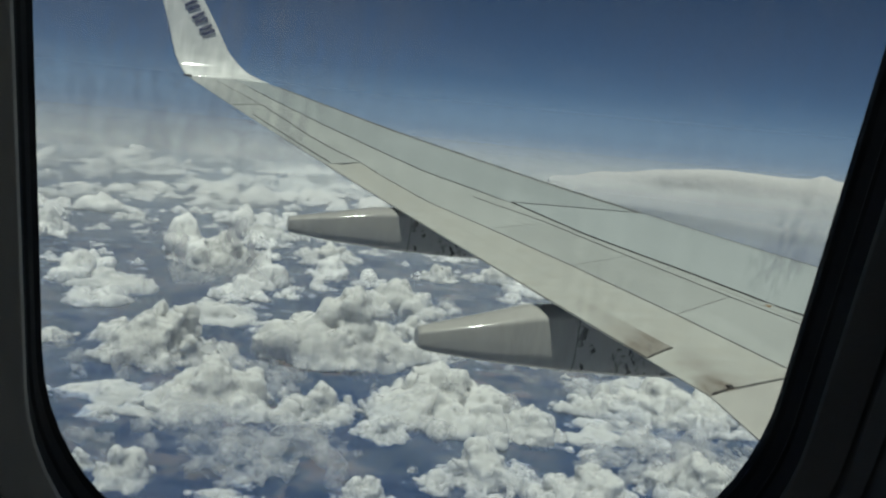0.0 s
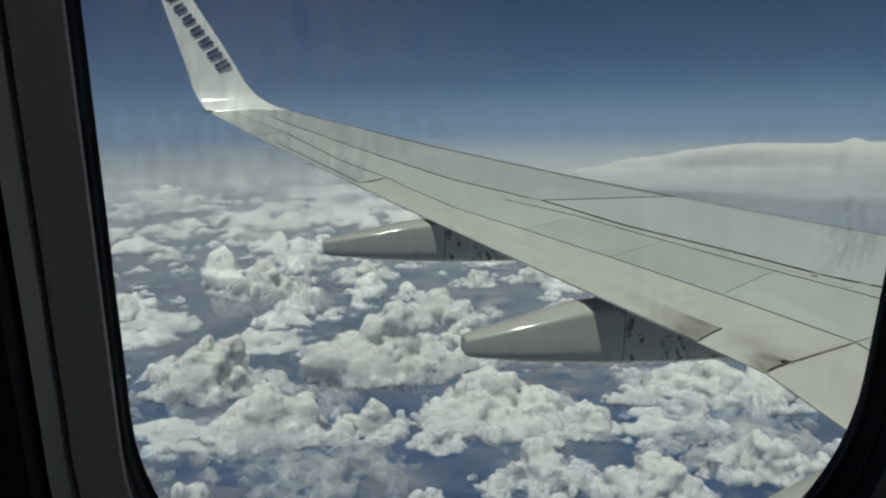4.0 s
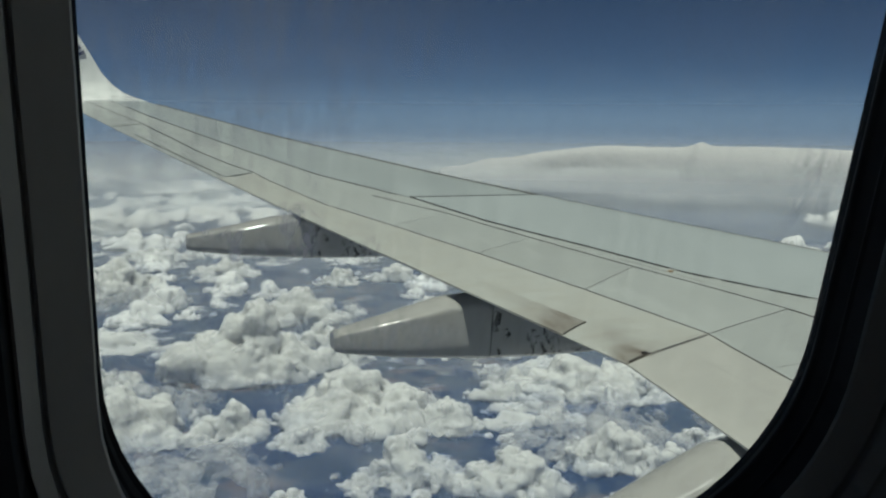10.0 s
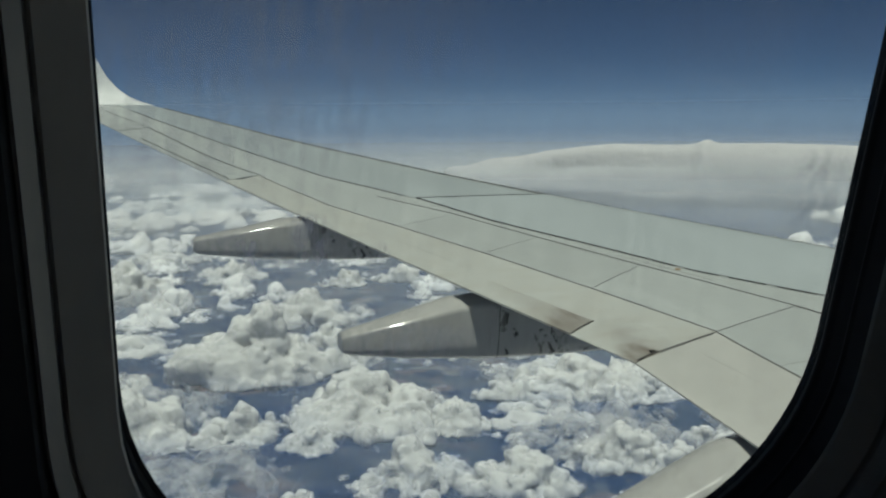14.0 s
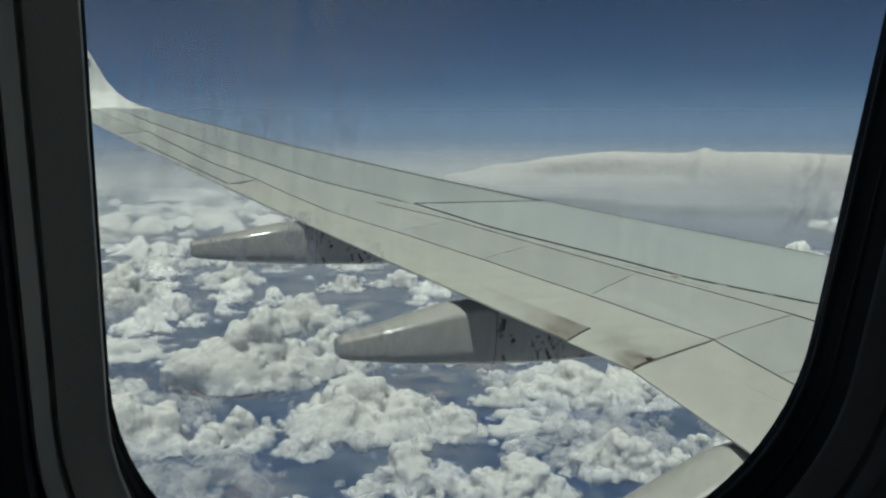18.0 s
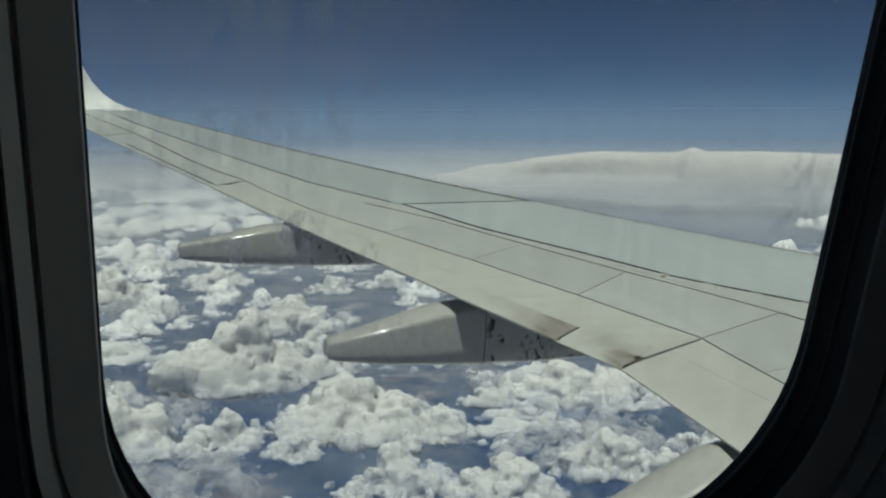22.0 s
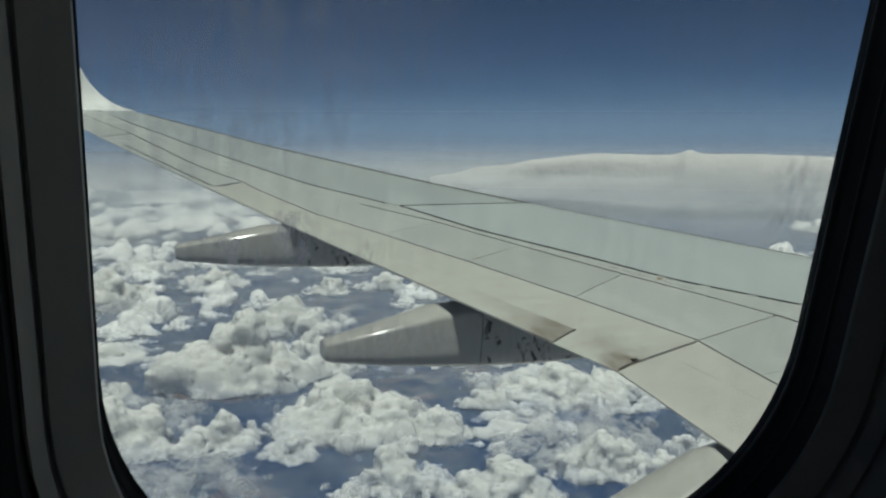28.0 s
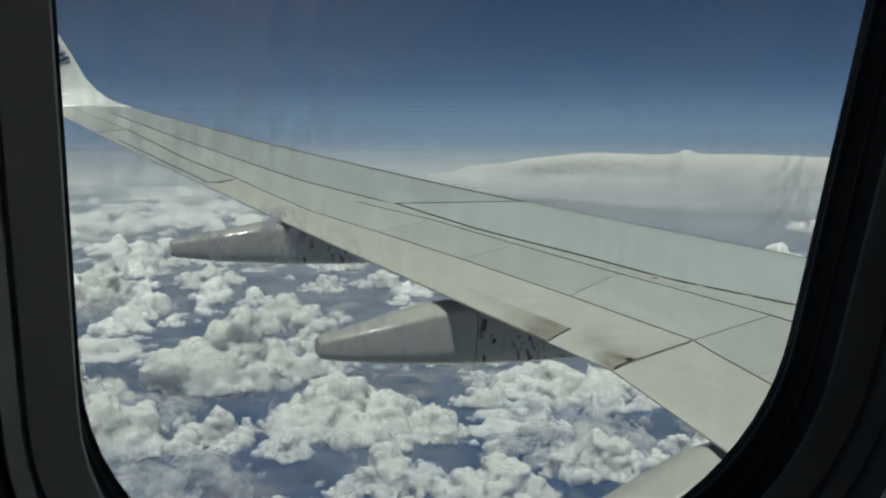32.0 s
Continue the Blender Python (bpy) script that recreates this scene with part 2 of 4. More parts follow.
    nt.nodes.remove(b)
    return m


GLASS = glass()


def cloud_white(name, reach, grain, tone=(0.88, 0.88, 0.865)):
    """Water vapour: light enters, scatters and leaves some metres off."""
    m, nt, b = material(name)
    b.inputs["Base Color"].default_value = (*tone, 1)
    b.inputs["Roughness"].default_value = 1.0
    b.inputs["Specular IOR Level"].default_value = 0.0
    b.inputs["Subsurface Weight"].default_value = 1.0
    b.inputs["Subsurface Radius"].default_value = (1.0, 1.0, 1.0)
    b.inputs["Subsurface Scale"].default_value = reach
    n = noise_node(nt, coords(nt), grain, 5, 0.6)
    bump(nt, b, n, 0.55, 0.5 / grain)
    return m


def fringe():
    """Thin vapour: mostly clear, patchy."""
    m, nt, b = material("wispy_vapour")
    out = nt.nodes["Material Output"]
    nt.nodes.remove(b)
    clear, d, tl = nt.nodes.new("ShaderNodeBsdfTransparent"), nt.nodes.new("ShaderNodeBsdfDiffuse"), nt.nodes.new("ShaderNodeBsdfTranslucent")
    d.inputs[0].default_value = tl.inputs[0].default_value = (0.91, 0.91, 0.90, 1)
    half, ms = nt.nodes.new("ShaderNodeMixShader"), nt.nodes.new("ShaderNodeMixShader")
    half.inputs[0].default_value = 0.5
    nt.links.new(d.outputs[0], half.inputs[1])
    nt.links.new(tl.outputs[0], half.inputs[2])
    fac = ramp(nt, noise_node(nt, coords(nt), 0.16, 7, 0.62), [(0.36, (0.0,) * 3), (0.66, (0.6,) * 3)])
    nt.links.new(fac, ms.inputs[0])
    nt.links.new(clear.outputs[0], ms.inputs[1])
    nt.links.new(half.outputs[0], ms.inputs[2])
    nt.links.new(ms.outputs[0], out.inputs[0])
    return m


FRINGE = fringe()
CLOUD = cloud_white("cumulus_vapour", 10.0, 0.4, (0.63, 0.63, 0.61))
CLOUD_FAR = cloud_white("far_cumulus_vapour", 16.0, 0.15, (0.86, 0.86, 0.845))
CLOUD_SMOOTH = cloud_white("anvil_vapour", 25.0, 0.012, (0.42, 0.42, 0.425))


def land():
    m, nt, b = material("farmland")
    v = coords(nt)
    vor = nt.nodes.new("ShaderNodeTexVoronoi")
    vor.inputs["Scale"].default_value = 0.035
    nt.links.new(v, vor.inputs["Vector"])
    sep = nt.nodes.new("ShaderNodeSeparateColor")
    nt.links.new(vor.outputs["Color"], sep.inputs[0])
    fields = ramp(nt, sep.outputs[0], [(0.0, (0.05, 0.07, 0.035)), (0.35, (0.11, 0.11, 0.06)), (0.6, (0.26, 0.19, 0.12)), (0.85, (0.07, 0.09, 0.05)), (1.0, (0.34, 0.22, 0.14))])
    woods = ramp(nt, noise_node(nt, v, 0.009, 8, 0.6), [(0.48, (0, 0, 0)), (0.58, (1, 1, 1))])
    fine = noise_node(nt, v, 0.12, 6)
    c = mix(nt, woods, fields, (0.035, 0.05, 0.03))
    nt.links.new(mix(nt, 0.25, c, mix(nt, fine, (0.03, 0.035, 0.03), (0.20, 0.15, 0.09))), b.inputs["Base Color"])
    b.inputs["Roughness"].default_value = 0.95
    return m


LAND = land()


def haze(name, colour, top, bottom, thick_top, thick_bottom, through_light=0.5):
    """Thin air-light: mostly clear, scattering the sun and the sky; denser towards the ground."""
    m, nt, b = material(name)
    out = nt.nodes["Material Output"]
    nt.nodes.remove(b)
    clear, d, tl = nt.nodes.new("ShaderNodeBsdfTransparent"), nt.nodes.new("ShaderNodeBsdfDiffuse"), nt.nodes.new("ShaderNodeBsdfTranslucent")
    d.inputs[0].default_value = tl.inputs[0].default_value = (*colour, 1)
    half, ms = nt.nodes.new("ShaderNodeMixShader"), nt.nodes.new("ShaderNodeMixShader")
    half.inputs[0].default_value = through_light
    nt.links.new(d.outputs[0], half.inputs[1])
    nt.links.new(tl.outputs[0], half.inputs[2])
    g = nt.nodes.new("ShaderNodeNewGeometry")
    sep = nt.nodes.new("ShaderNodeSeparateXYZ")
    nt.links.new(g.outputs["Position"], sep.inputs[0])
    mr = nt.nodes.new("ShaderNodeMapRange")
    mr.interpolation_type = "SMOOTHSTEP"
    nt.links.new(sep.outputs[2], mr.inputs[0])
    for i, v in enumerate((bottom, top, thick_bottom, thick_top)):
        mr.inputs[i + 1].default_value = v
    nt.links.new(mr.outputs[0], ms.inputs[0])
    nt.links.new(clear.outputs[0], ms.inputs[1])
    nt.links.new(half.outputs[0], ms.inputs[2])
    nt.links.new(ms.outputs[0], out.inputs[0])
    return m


# ---- building helpers ----
BASE = {}


def thing(name, base, label, category, group="", kind=""):
    """A thing of the aircraft: an Empty at its base, in the aircraft's attitude."""
    ob = new(name)
    ob.empty_display_size = 0.2
    ob.matrix_world = PLANE @ Matrix.Translation(base)
    BASE[ob] = Vector(base)
    return tagged(ob, label, category, group, kind)


def part(name, bm, mat, parent, label="", smooth=False):
    """One mesh of a thing or of a part; bm is in aircraft axes."""
    me = bpy.data.meshes.new(name)
    bmesh.ops.translate(bm, verts=bm.verts, vec=-BASE[parent])
    bmesh.ops.recalc_face_normals(bm, faces=bm.faces)
    for f in bm.faces:
        f.smooth = smooth
    bm.to_mesh(me)
    bm.free()
    me.materials.append(mat)
    ob = new(name, me)
    ob.parent = parent
    BASE[ob] = BASE[parent]
    return tagged(ob, label)


def loft(bm, rings, closed=True, caps=True):
    """Skin a list of equal rings of points."""
    vs = [[bm.verts.new(p) for p in ring] for ring in rings]
    n = len(vs[0])
    for a, b in zip(vs, vs[1:]):
        for i in range(n if closed else n - 1):
            j = (i + 1) % n
            bm.faces.new((a[i], a[j], b[j], b[i]))
    if caps and closed:
        bm.faces.new(vs[0])
        bm.faces.new(vs[-1])
    return vs


def lerp_table(table, s):
    for (s0, y0), (s1, y1) in zip(table, table[1:]):
        if s <= s1 or s1 == table[-1][0]:
            return y0 + (y1 - y0) * (s - s0) / (s1 - s0)


# ---- the wing's surface ----
KINK, SPAN = 5.75, 17.16


def chord(s):
    return 1.25 + 0.228 * (SPAN - s)


def y_lead(s):
    return -0.523 * s


def y_trail(s):
    return y_lead(max(s, KINK)) - chord(max(s, KINK))


def crown(c):
    return lerp_table([(0.0, 0.055), (1.25, 0.05), (2.0, 0.022), (2.6, 0.026), (3.8, 0.056), (5.5, 0.085)], c)


def z_skin(s, y):
    """Height of the upper skin."""
    full = y_lead(s) - y_trail(s)
    fr = min(max((y - y_trail(s)) / full, 0), 1)
    u = max(0, (s - KINK) / 11.4)
    z = math.tan(radians(5.592)) * (s - KINK) + 0.166 * u * u
    z += crown(chord(s)) * chord(s) * fr ** 0.7
    if fr > 0.9:
        z -= 0.05 * chord(s) * (1 - math.sqrt(max(0, 1 - ((fr - 0.9) / 0.1) ** 2)))
    return z


def at_wing(s, y, lift=0.0):
    return Vector((-s, y, z_skin(s, y) + lift))


# lines on the wing: pairs of s and y
LINE_SLAT = [(1.9, -2.75), (6.32, -5.16), (6.63, -5.36), (7.10, -5.66), (7.84, -5.96), (8.87, -6.44), (9.88, -6.77), (10.45, -7.04), (11.19, -7.42), (12.37, -7.84), (13.59, -8.27), (14.65, -8.65), (15.56, -8.99), (16.36, -9.25), (17.2, -9.52)]
LINE_HINGE = [(1.9, -5.2), (5.2, -5.2), (6.23, -5.48), (6.90, -5.74), (7.34, -5.93), (8.59, -6.42), (9.27, -6.68), (10.03, -7.10), (10.73, -7.50)]
LINE_SPOILER = [(1.9, -6.22), (5.25, -6.22), (5.97, -6.22), (6.92, -6.52), (7.93, -6.88), (8.89, -7.26), (9.76, -7.64), (10.9, -7.96), (11.36, -8.06), (11.90, -8.27), (12.66, -8.51), (13.71, -8.77), (14.79, -9.06), (17.2, -9.9)]
LINE_AFT = [(6.0, -6.69), (6.35, -6.80), (7.5, -7.17), (10.8, -8.16), (11.2, -8.3)]
GAP = 0.012


def panel(name, aft, fwd, outer, inner, mat, parent, label="", lift=0.0, thick=0.03, gap=GAP, nu=24, nv=6, rim_mat=None):
    """A sheet of the upper skin between two lines of the wing, from its outer edge (s aft, s forward) to its inner one."""
    bm = bmesh.new()
    top, low, lip = [], [], []
    for i in range(nu + 1):
        u = i / nu
        sa_, sf_ = (outer[0] + (inner[0] - outer[0]) * u, outer[1] + (inner[1] - outer[1]) * u)
        inset = gap / 2 if i == 0 else -gap / 2 if i == nu else 0
        sa_, sf_ = sa_ - inset, sf_ - inset
        ya, yf = aft(sa_) + gap / 2, fwd(sf_) - gap / 2
        row = []
        for j in range(nv + 1):
            v = j / nv
            s, y = sa_ + (sf_ - sa_) * v, ya + (yf - ya) * v
            row.append(at_wing(s, y, lift))
        top.append([bm.verts.new(p) for p in row])
        low.append([bm.verts.new(p - Vector((0, 0, thick))) for p in row])
        lip.append([bm.verts.new(p) for p in row])
    for i in range(nu):
        for j in range(nv):
            bm.faces.new((top[i][j], top[i + 1][j], top[i + 1][j + 1], top[i][j + 1]))
    rim = [(0, j) for j in range(nv + 1)] + [(i, nv) for i in range(1, nu + 1)] + [(nu, j) for j in range(nv - 1, -1, -1)] + [(i, 0) for i in range(nu - 1, 0, -1)]
    for k in range(len(rim)):
        (a, b), (c, d) = rim[k], rim[(k + 1) % len(rim)]
        bm.faces.new((lip[a][b], lip[c][d], low[c][d], low[a][b])).material_index = 1
    bmesh.ops.delete(bm, geom=[v for v in bm.verts if not v.link_faces], context="VERTS")
    ob = part(name, bm, mat, parent, label, smooth=False)
    ob.data.materials.append(rim_mat or SEALANT)
    for f in ob.data.polygons[: nu * nv]:
        f.use_smooth = True
    return ob


def line(table):
    return lambda s: lerp_table(table, s)


wing = thing("wing", (-1.9, -6.0, 0.0), "light grey airliner wing with dark panel gaps and soot stains", "wing")


def strip(name, a, b, width, mat, label, lift=0.006):
    """A narrow seal that follows the skin from one place (s, y) to another."""
    bm = bmesh.new()
    rings = []
    across = Vector((b[1] - a[1], b[0] - a[0])).normalized() * width / 2
    for k in range(13):
        s, y = a[0] + (b[0] - a[0]) * k / 12, a[1] + (b[1] - a[1]) * k / 12
        l, r = (s - across.x, y + across.y), (s + across.x, y - across.y)
        rings.append([at_wing(*l, -0.01), at_wing(*l, lift), at_wing(*r, lift), at_wing(*r, -0.01)])
    loft(bm, rings)
    return part(name, bm, mat, wing, label)


def wing_body():
    """The closed core of the wing under its panels: a dark upper recess and a grey lower skin."""
    upper, lower = [], []
    for i in range(49):
        s = 1.9 + (SPAN - 1.9) * i / 48
        c, yt, yl = y_lead(s) - y_trail(s), y_trail(s), y_lead(s)
        up = [at_wing(s, yt + c * k, -0.02 if k > 0.05 else -0.008) for k in (0.0, 0.03, 0.1, 0.2, 0.35, 0.5, 0.65, 0.8, 0.9, 0.93, 0.955, 0.975, 0.985)]
        z0, down = z_skin(s, yt), []
        for k in (0.998, 0.985, 0.95, 0.88, 0.75, 0.55, 0.35, 0.2, 0.1, 0.04, 0.0):
            belly = 0.10 * chord(s) * math.sin(math.pi * min(1, k ** 0.85)) ** 1.35 + 0.007
            nose = 0.028 * chord(s) * (1 - min(1, abs(1 - k) / 0.05))
            z = z0 - belly + crown(chord(s)) * chord(s) * k * 0.55 - nose * 0.3
            down.append(Vector((-s, yt + c * k, z)))
        upper.append(up)
        lower.append([up[-1]] + down + [up[0]])
    bm = bmesh.new()
    loft(bm, upper, closed=False)
    part("recess", bm, SEALANT, wing, "dark recess behind the panels", smooth=True)
    bm = bmesh.new()
    loft(bm, lower, closed=False)
    part("lower_skin", bm, WING_GREY, wing, "grey lower skin", smooth=True)


wing_body()
lead = lambda s: y_lead(s) - 0.004
slat_l, hinge_l, spoil_l, aft_l = line(LINE_SLAT), line(LINE_HINGE), line(LINE_SPOILER), line(LINE_AFT)
trail = lambda s: y_trail(s) - 0.004
GAPS = 0.014
panel("slat", slat_l, lead, (9.93, 9.99), (1.9, 1.9), SLAT_GREY, wing, "smooth pale grey leading-edge slat", gap=GAPS, nv=14, nu=40, lift=0.016)
panel("slat", slat_l, lead, (16.36, 16.75), (9.93, 9.99), SLAT_GREY, wing, "smooth pale grey leading-edge slat", gap=0.008, nv=14, nu=40, lift=0.006)
panel("tip_cap", slat_l, lead, (17.1, 17.12), (16.36, 16.75), SLAT_GREY, wing, gap=0.002, nv=14, nu=8, lift=0.004, rim_mat=SLAT_GREY)
panel("skin_panel", spoil_l, slat_l, (17.0, 16.9), (9.76, 10.12), WING_GREY, wing, "pale grey outer upper skin", gap=0.008, nu=40, lift=0.002)
panel("skin_strip", hinge_l, slat_l, (10.1, 10.1), (1.9, 1.9), WING_GREY, wing, gap=0.007, nv=2, nu=40, lift=0.007)
edges = [(9.76, 10.1), (8.89, 9.24), (7.93, 8.29), (6.92, 7.34), (5.97, 6.24), (5.42, 5.50), (1.9, 1.9)]
for k, (a, b) in enumerate(zip(edges, edges[1:])):
    panel("spoiler" if k < 4 else "inboard_skin_panel", spoil_l, hinge_l, a, b, WING_GREY, wing, gap=0.004 if k > 3 else 0.006, nu=12, lift=0.003 if k < 4 else 0.001, rim_mat=STENCIL if k < 4 else FAINT_SEAM)
# outboard flap: forward segment, raised aft segment that ends in a step, and the sooty inner bay
panel("flap_forward_segment", aft_l, spoil_l, (11.14, 11.36), (5.816, 5.97), FLAP_END, wing, gap=0.004, nu=34, lift=-0.002, rim_mat=FLAP_END)
panel("flap_aft_segment", trail, aft_l, (11.11, 11.14), (6.23, 6.35), FLAP_STAINED, wing, "flap trailing segment with brown soot at its end", gap=0.003, nu=40, lift=0.004, thick=0.012, rim_mat=FLAP_STAINED)
panel("flap_inner_tail", trail, aft_l, (6.225, 6.345), (5.75, 5.816), FLAP_END, wing, "flap end stained by exhaust soot", gap=-0.005, nu=8, lift=-0.0015, thick=0.006, rim_mat=FLAP_END)
strip("step_seal", (6.232, trail(6.232) + 0.01), (6.352, aft_l(6.352)), 0.009, DARK_METAL, "dark edge of the step at the flap segment's end", 0.005)
panel("inboard_flap", trail, spoil_l, (5.75, 5.97), (1.9, 1.9), FLAP_GREY, wing, "pale grey inboard flap", gap=0.008, nu=20, lift=-0.004, thick=0.008, rim_mat=FLAP_GREY)
# aileron and tab
panel("aileron", line([(11.0, -8.33), (12.0, -8.62), (13.07, -8.93), (14.6, -9.375)]), spoil_l, (14.6, 14.79), (11.16, 11.37), WING_GREY, wing, "pale grey aileron", gap=0.003, nu=20, rim_mat=WING_GREY)
panel("aileron_tab", trail, line([(11.0, -8.33), (12.0, -8.62), (13.07, -8.93), (14.6, -9.375)]), (14.52, 14.6), (11.13, 11.16), WING_GREY, wing, gap=0.002, nu=20, thick=0.008, rim_mat=WING_GREY)
panel("tip_panel", trail, spoil_l, (17.1, 17.0), (14.52, 14.79), WING_GREY, wing, gap=0.004, nu=16, thick=0.008, rim_mat=WING_GREY)


def winglet():
    bm = bmesh.new()
    # s, y and z of the leading edge, y and z of the trailing edge, thickness
    secs = [(17.03, -8.93, 1.318, -10.20, 1.255, 0.10), (17.22, -9.10, 1.37, -10.28, 1.33, 0.10), (17.34, -9.28, 1.44, -10.36, 1.44, 0.10), (17.42, -9.45, 1.56, -10.44, 1.58, 0.09), (17.47, -9.62, 1.74, -10.50, 1.76, 0.085),
            (17.51, -9.80, 2.05, -10.58, 2.02, 0.08), (17.55, -10.02, 2.40, -10.70, 2.36, 0.07), (17.60, -10.27, 2.78, -10.84, 2.74, 0.06), (17.66, -10.64, 3.33, -11.04, 3.30, 0.05), (17.72, -10.95, 3.74, -11.22, 3.70, 0.04)]
    fine = []
    for a, b in zip(secs, secs[1:]):
        fine += [tuple(x + (y - x) * k / 3 for x, y in zip(a, b)) for k in range(3)]
    fine.append(secs[-1])
    rings = []
    for i, (s, yl, zl, yt, zt, th) in enumerate(fine):
        p, q = fine[max(i - 1, 0)], fine[min(i + 1, len(fine) - 1)]
        along = Vector((-(q[0] - p[0]), q[3] - p[3], q[4] - p[4]))
        a, b = Vector((-s, yt, zt)), Vector((-s, yl, zl))
        n = along.cross(b - a).normalized()
        ring = []
        for k in range(20):
            ang = 2 * math.pi * k / 20
            f = 0.5 - 0.5 * math.cos(ang)
            t = th * 0.5 * math.sin(ang) * (0.35 + 0.9 * f) * 0.8
            ring.append(a + (b - a) * f + n * t)
        rings.append(ring)
    loft(bm, rings)
    return part("winglet", bm, WINGLET_WHITE, wing, "glossy white blended winglet swept upwards", smooth=True)


wl = winglet()


def marking_bar(y0, z0, along, across, s):
    """One slanted navy stroke on the winglet's inner face."""
    bm = bmesh.new()
    c = Vector((-s, y0, z0))
    pts = [c - along - across, c + along - across, c + along + across, c - along + across]
    loft(bm, [[p for p in pts], [p + Vector((0.03, 0, 0)) for p in pts]])
    return part("marking_bar", bm, NAVY, wl, "navy painted stroke")


for k in range(7):
    y, z = -9.985 - 0.132 * k, 2.03 + 0.176 * k
    s_in = 17.475 + 0.025 * k
    for d in (-0.048, 0.040):
        marking_bar(y - d * 0.6, z + d * 0.8, Vector((0, -0.014, 0.019)), Vector((0, 0.092 - 0.004 * k, 0.053 - 0.002 * k)), s_in)


def block(name, s, y, size, mat, label):
    """A small fitting that sits on the skin."""
    bm = bmesh.new()
    c = at_wing(s, y, size[2] / 2 + 0.002)
    bmesh.ops.create_cube(bm, size=1)
    bmesh.ops.scale(bm, verts=bm.verts, vec=size)
    bmesh.ops.rotate(bm, verts=bm.verts, matrix=Matrix.Rotation(radians(20), 3, "Z"))
    bmesh.ops.translate(bm, verts=bm.verts, vec=c)
    bmesh.ops.bevel(bm, geom=bm.edges[:], offset=min(size) * 0.25, segments=1, affect="EDGES")
    part(name, bm, mat, wing, label)


strip("end_seal", (5.755, -6.845), (5.81, -6.69), 0.009, DARK_METAL, "dark seal at the flap end")
strip("end_seal", (5.81, -6.69), (5.965, -6.24), 0.003, DARK_METAL, "dark seal at the flap end", 0.002)
strip("end_seal", (5.797, -6.69), (5.95, -6.26), 0.003, STENCIL, "grey rub strip at the flap end", 0.003)
strip("skin_seam", (5.86, -6.50), (5.08, -6.42), 0.003, FAINT_SEAM, "faint riveted seam", -0.0034)
strip("skin_seam", (6.86, -5.66), (7.55, -5.93), 0.008, FAINT_SEAM, "faint riveted seam", 0.0092)
strip("skin_seam", (10.9, -8.12), (7.6, -7.12), 0.003, FAINT_SEAM, "faint riveted seam", -0.0014)


def seam(name, f, s0, s1, width, lift, label, mat=SEALANT):
    """A dark strip along one of the wing's lines: a seal, or the painted leading-edge reflection."""
    bm = bmesh.new()
    rings = []
    for k in range(31):
        s = s0 + (s1 - s0) * k / 30
        y = f(s)
        rings.append([at_wing(s, y - width / 2, -0.01), at_wing(s, y - width / 2, lift), at_wing(s, y + width / 2, lift), at_wing(s, y + width / 2, -0.01)])
    loft(bm, rings)
    return part(name, bm, mat, wing, label)


tab_l = line([(11.0, -8.33), (12.0, -8.62), (13.07, -8.93), (14.6, -9.375)])
# the slat's dark reflection near its nose, put in as a grey band
seam("leading_edge_band", lambda s: y_lead(s) - 0.085 * chord(s), 16.6, 2.0, 0.016, 0.020, "grey band painted for the dark reflection along the leading edge", STENCIL)
seam("slat_seal", slat_l, 16.3, 10.0, 0.017, 0.0075, "dark seal behind the outer slat")
seam("aileron_seal", spoil_l, 14.75, 12.0, 0.017, 0.0045, "dark seal ahead of the aileron")
seam("aileron_seal", spoil_l, 12.0, 11.4, 0.014, 0.0045, "dark seal ahead of the aileron")
seam("tab_seal", tab_l, 13.9, 11.2, 0.018, 0.0035, "dark seal ahead of the tab")
strip("slat_joint", (9.95, slat_l(9.95)), (10.0, lead(10.0) - 0.02), 0.016, SEALANT, "dark joint between two slats", 0.0175)
strip("aileron_joint", (14.55, trail(14.55) + 0.02), (14.79, spoil_l(14.79)), 0.016, SEALANT, "dark joint at the aileron's end", 0.004)
for k in range(16):
    s_m = 2.6 + 0.31 * k + 0.05 * math.sin(7 * k)
    block("slat_gap_clip", s_m, slat_l(s_m), (0.05 + 0.03 * math.sin(3 * k) ** 2, 0.016, 0.010), WING_GREY, "pale clip across the slat gap")
block("tip_light", 16.98, -10.19, (0.10, 0.12, 0.03), DARK_METAL, "dark rear light fitting at the wing tip")
block("drain_fitting", 7.16, -5.74, (0.035, 0.03, 0.012), BRASS, "small ochre fitting at the slat gap")
block("hinge_clip", 5.82, -6.72, (0.022, 0.035, 0.010), DARK_METAL, "dark hinge clip at the flap end")
for s_m, y_m in ((7.42, -5.83), (7.36, -5.81), (7.30, -5.79), (8.95, -6.53), (6.86, -5.64), (6.80, -5.61)):
    block("stencil_bar", s_m, y_m, (0.05, 0.012, 0.001), STENCIL, "faint stencil mark")
for s_m, y_m in ((14.15, -9.3), (13.2, -9.05), (12.25, -8.72)):
    block("static_wick", s_m, y_m - 0.12, (0.012, 0.10, 0.008), DARK_METAL, "thin dark static wick")


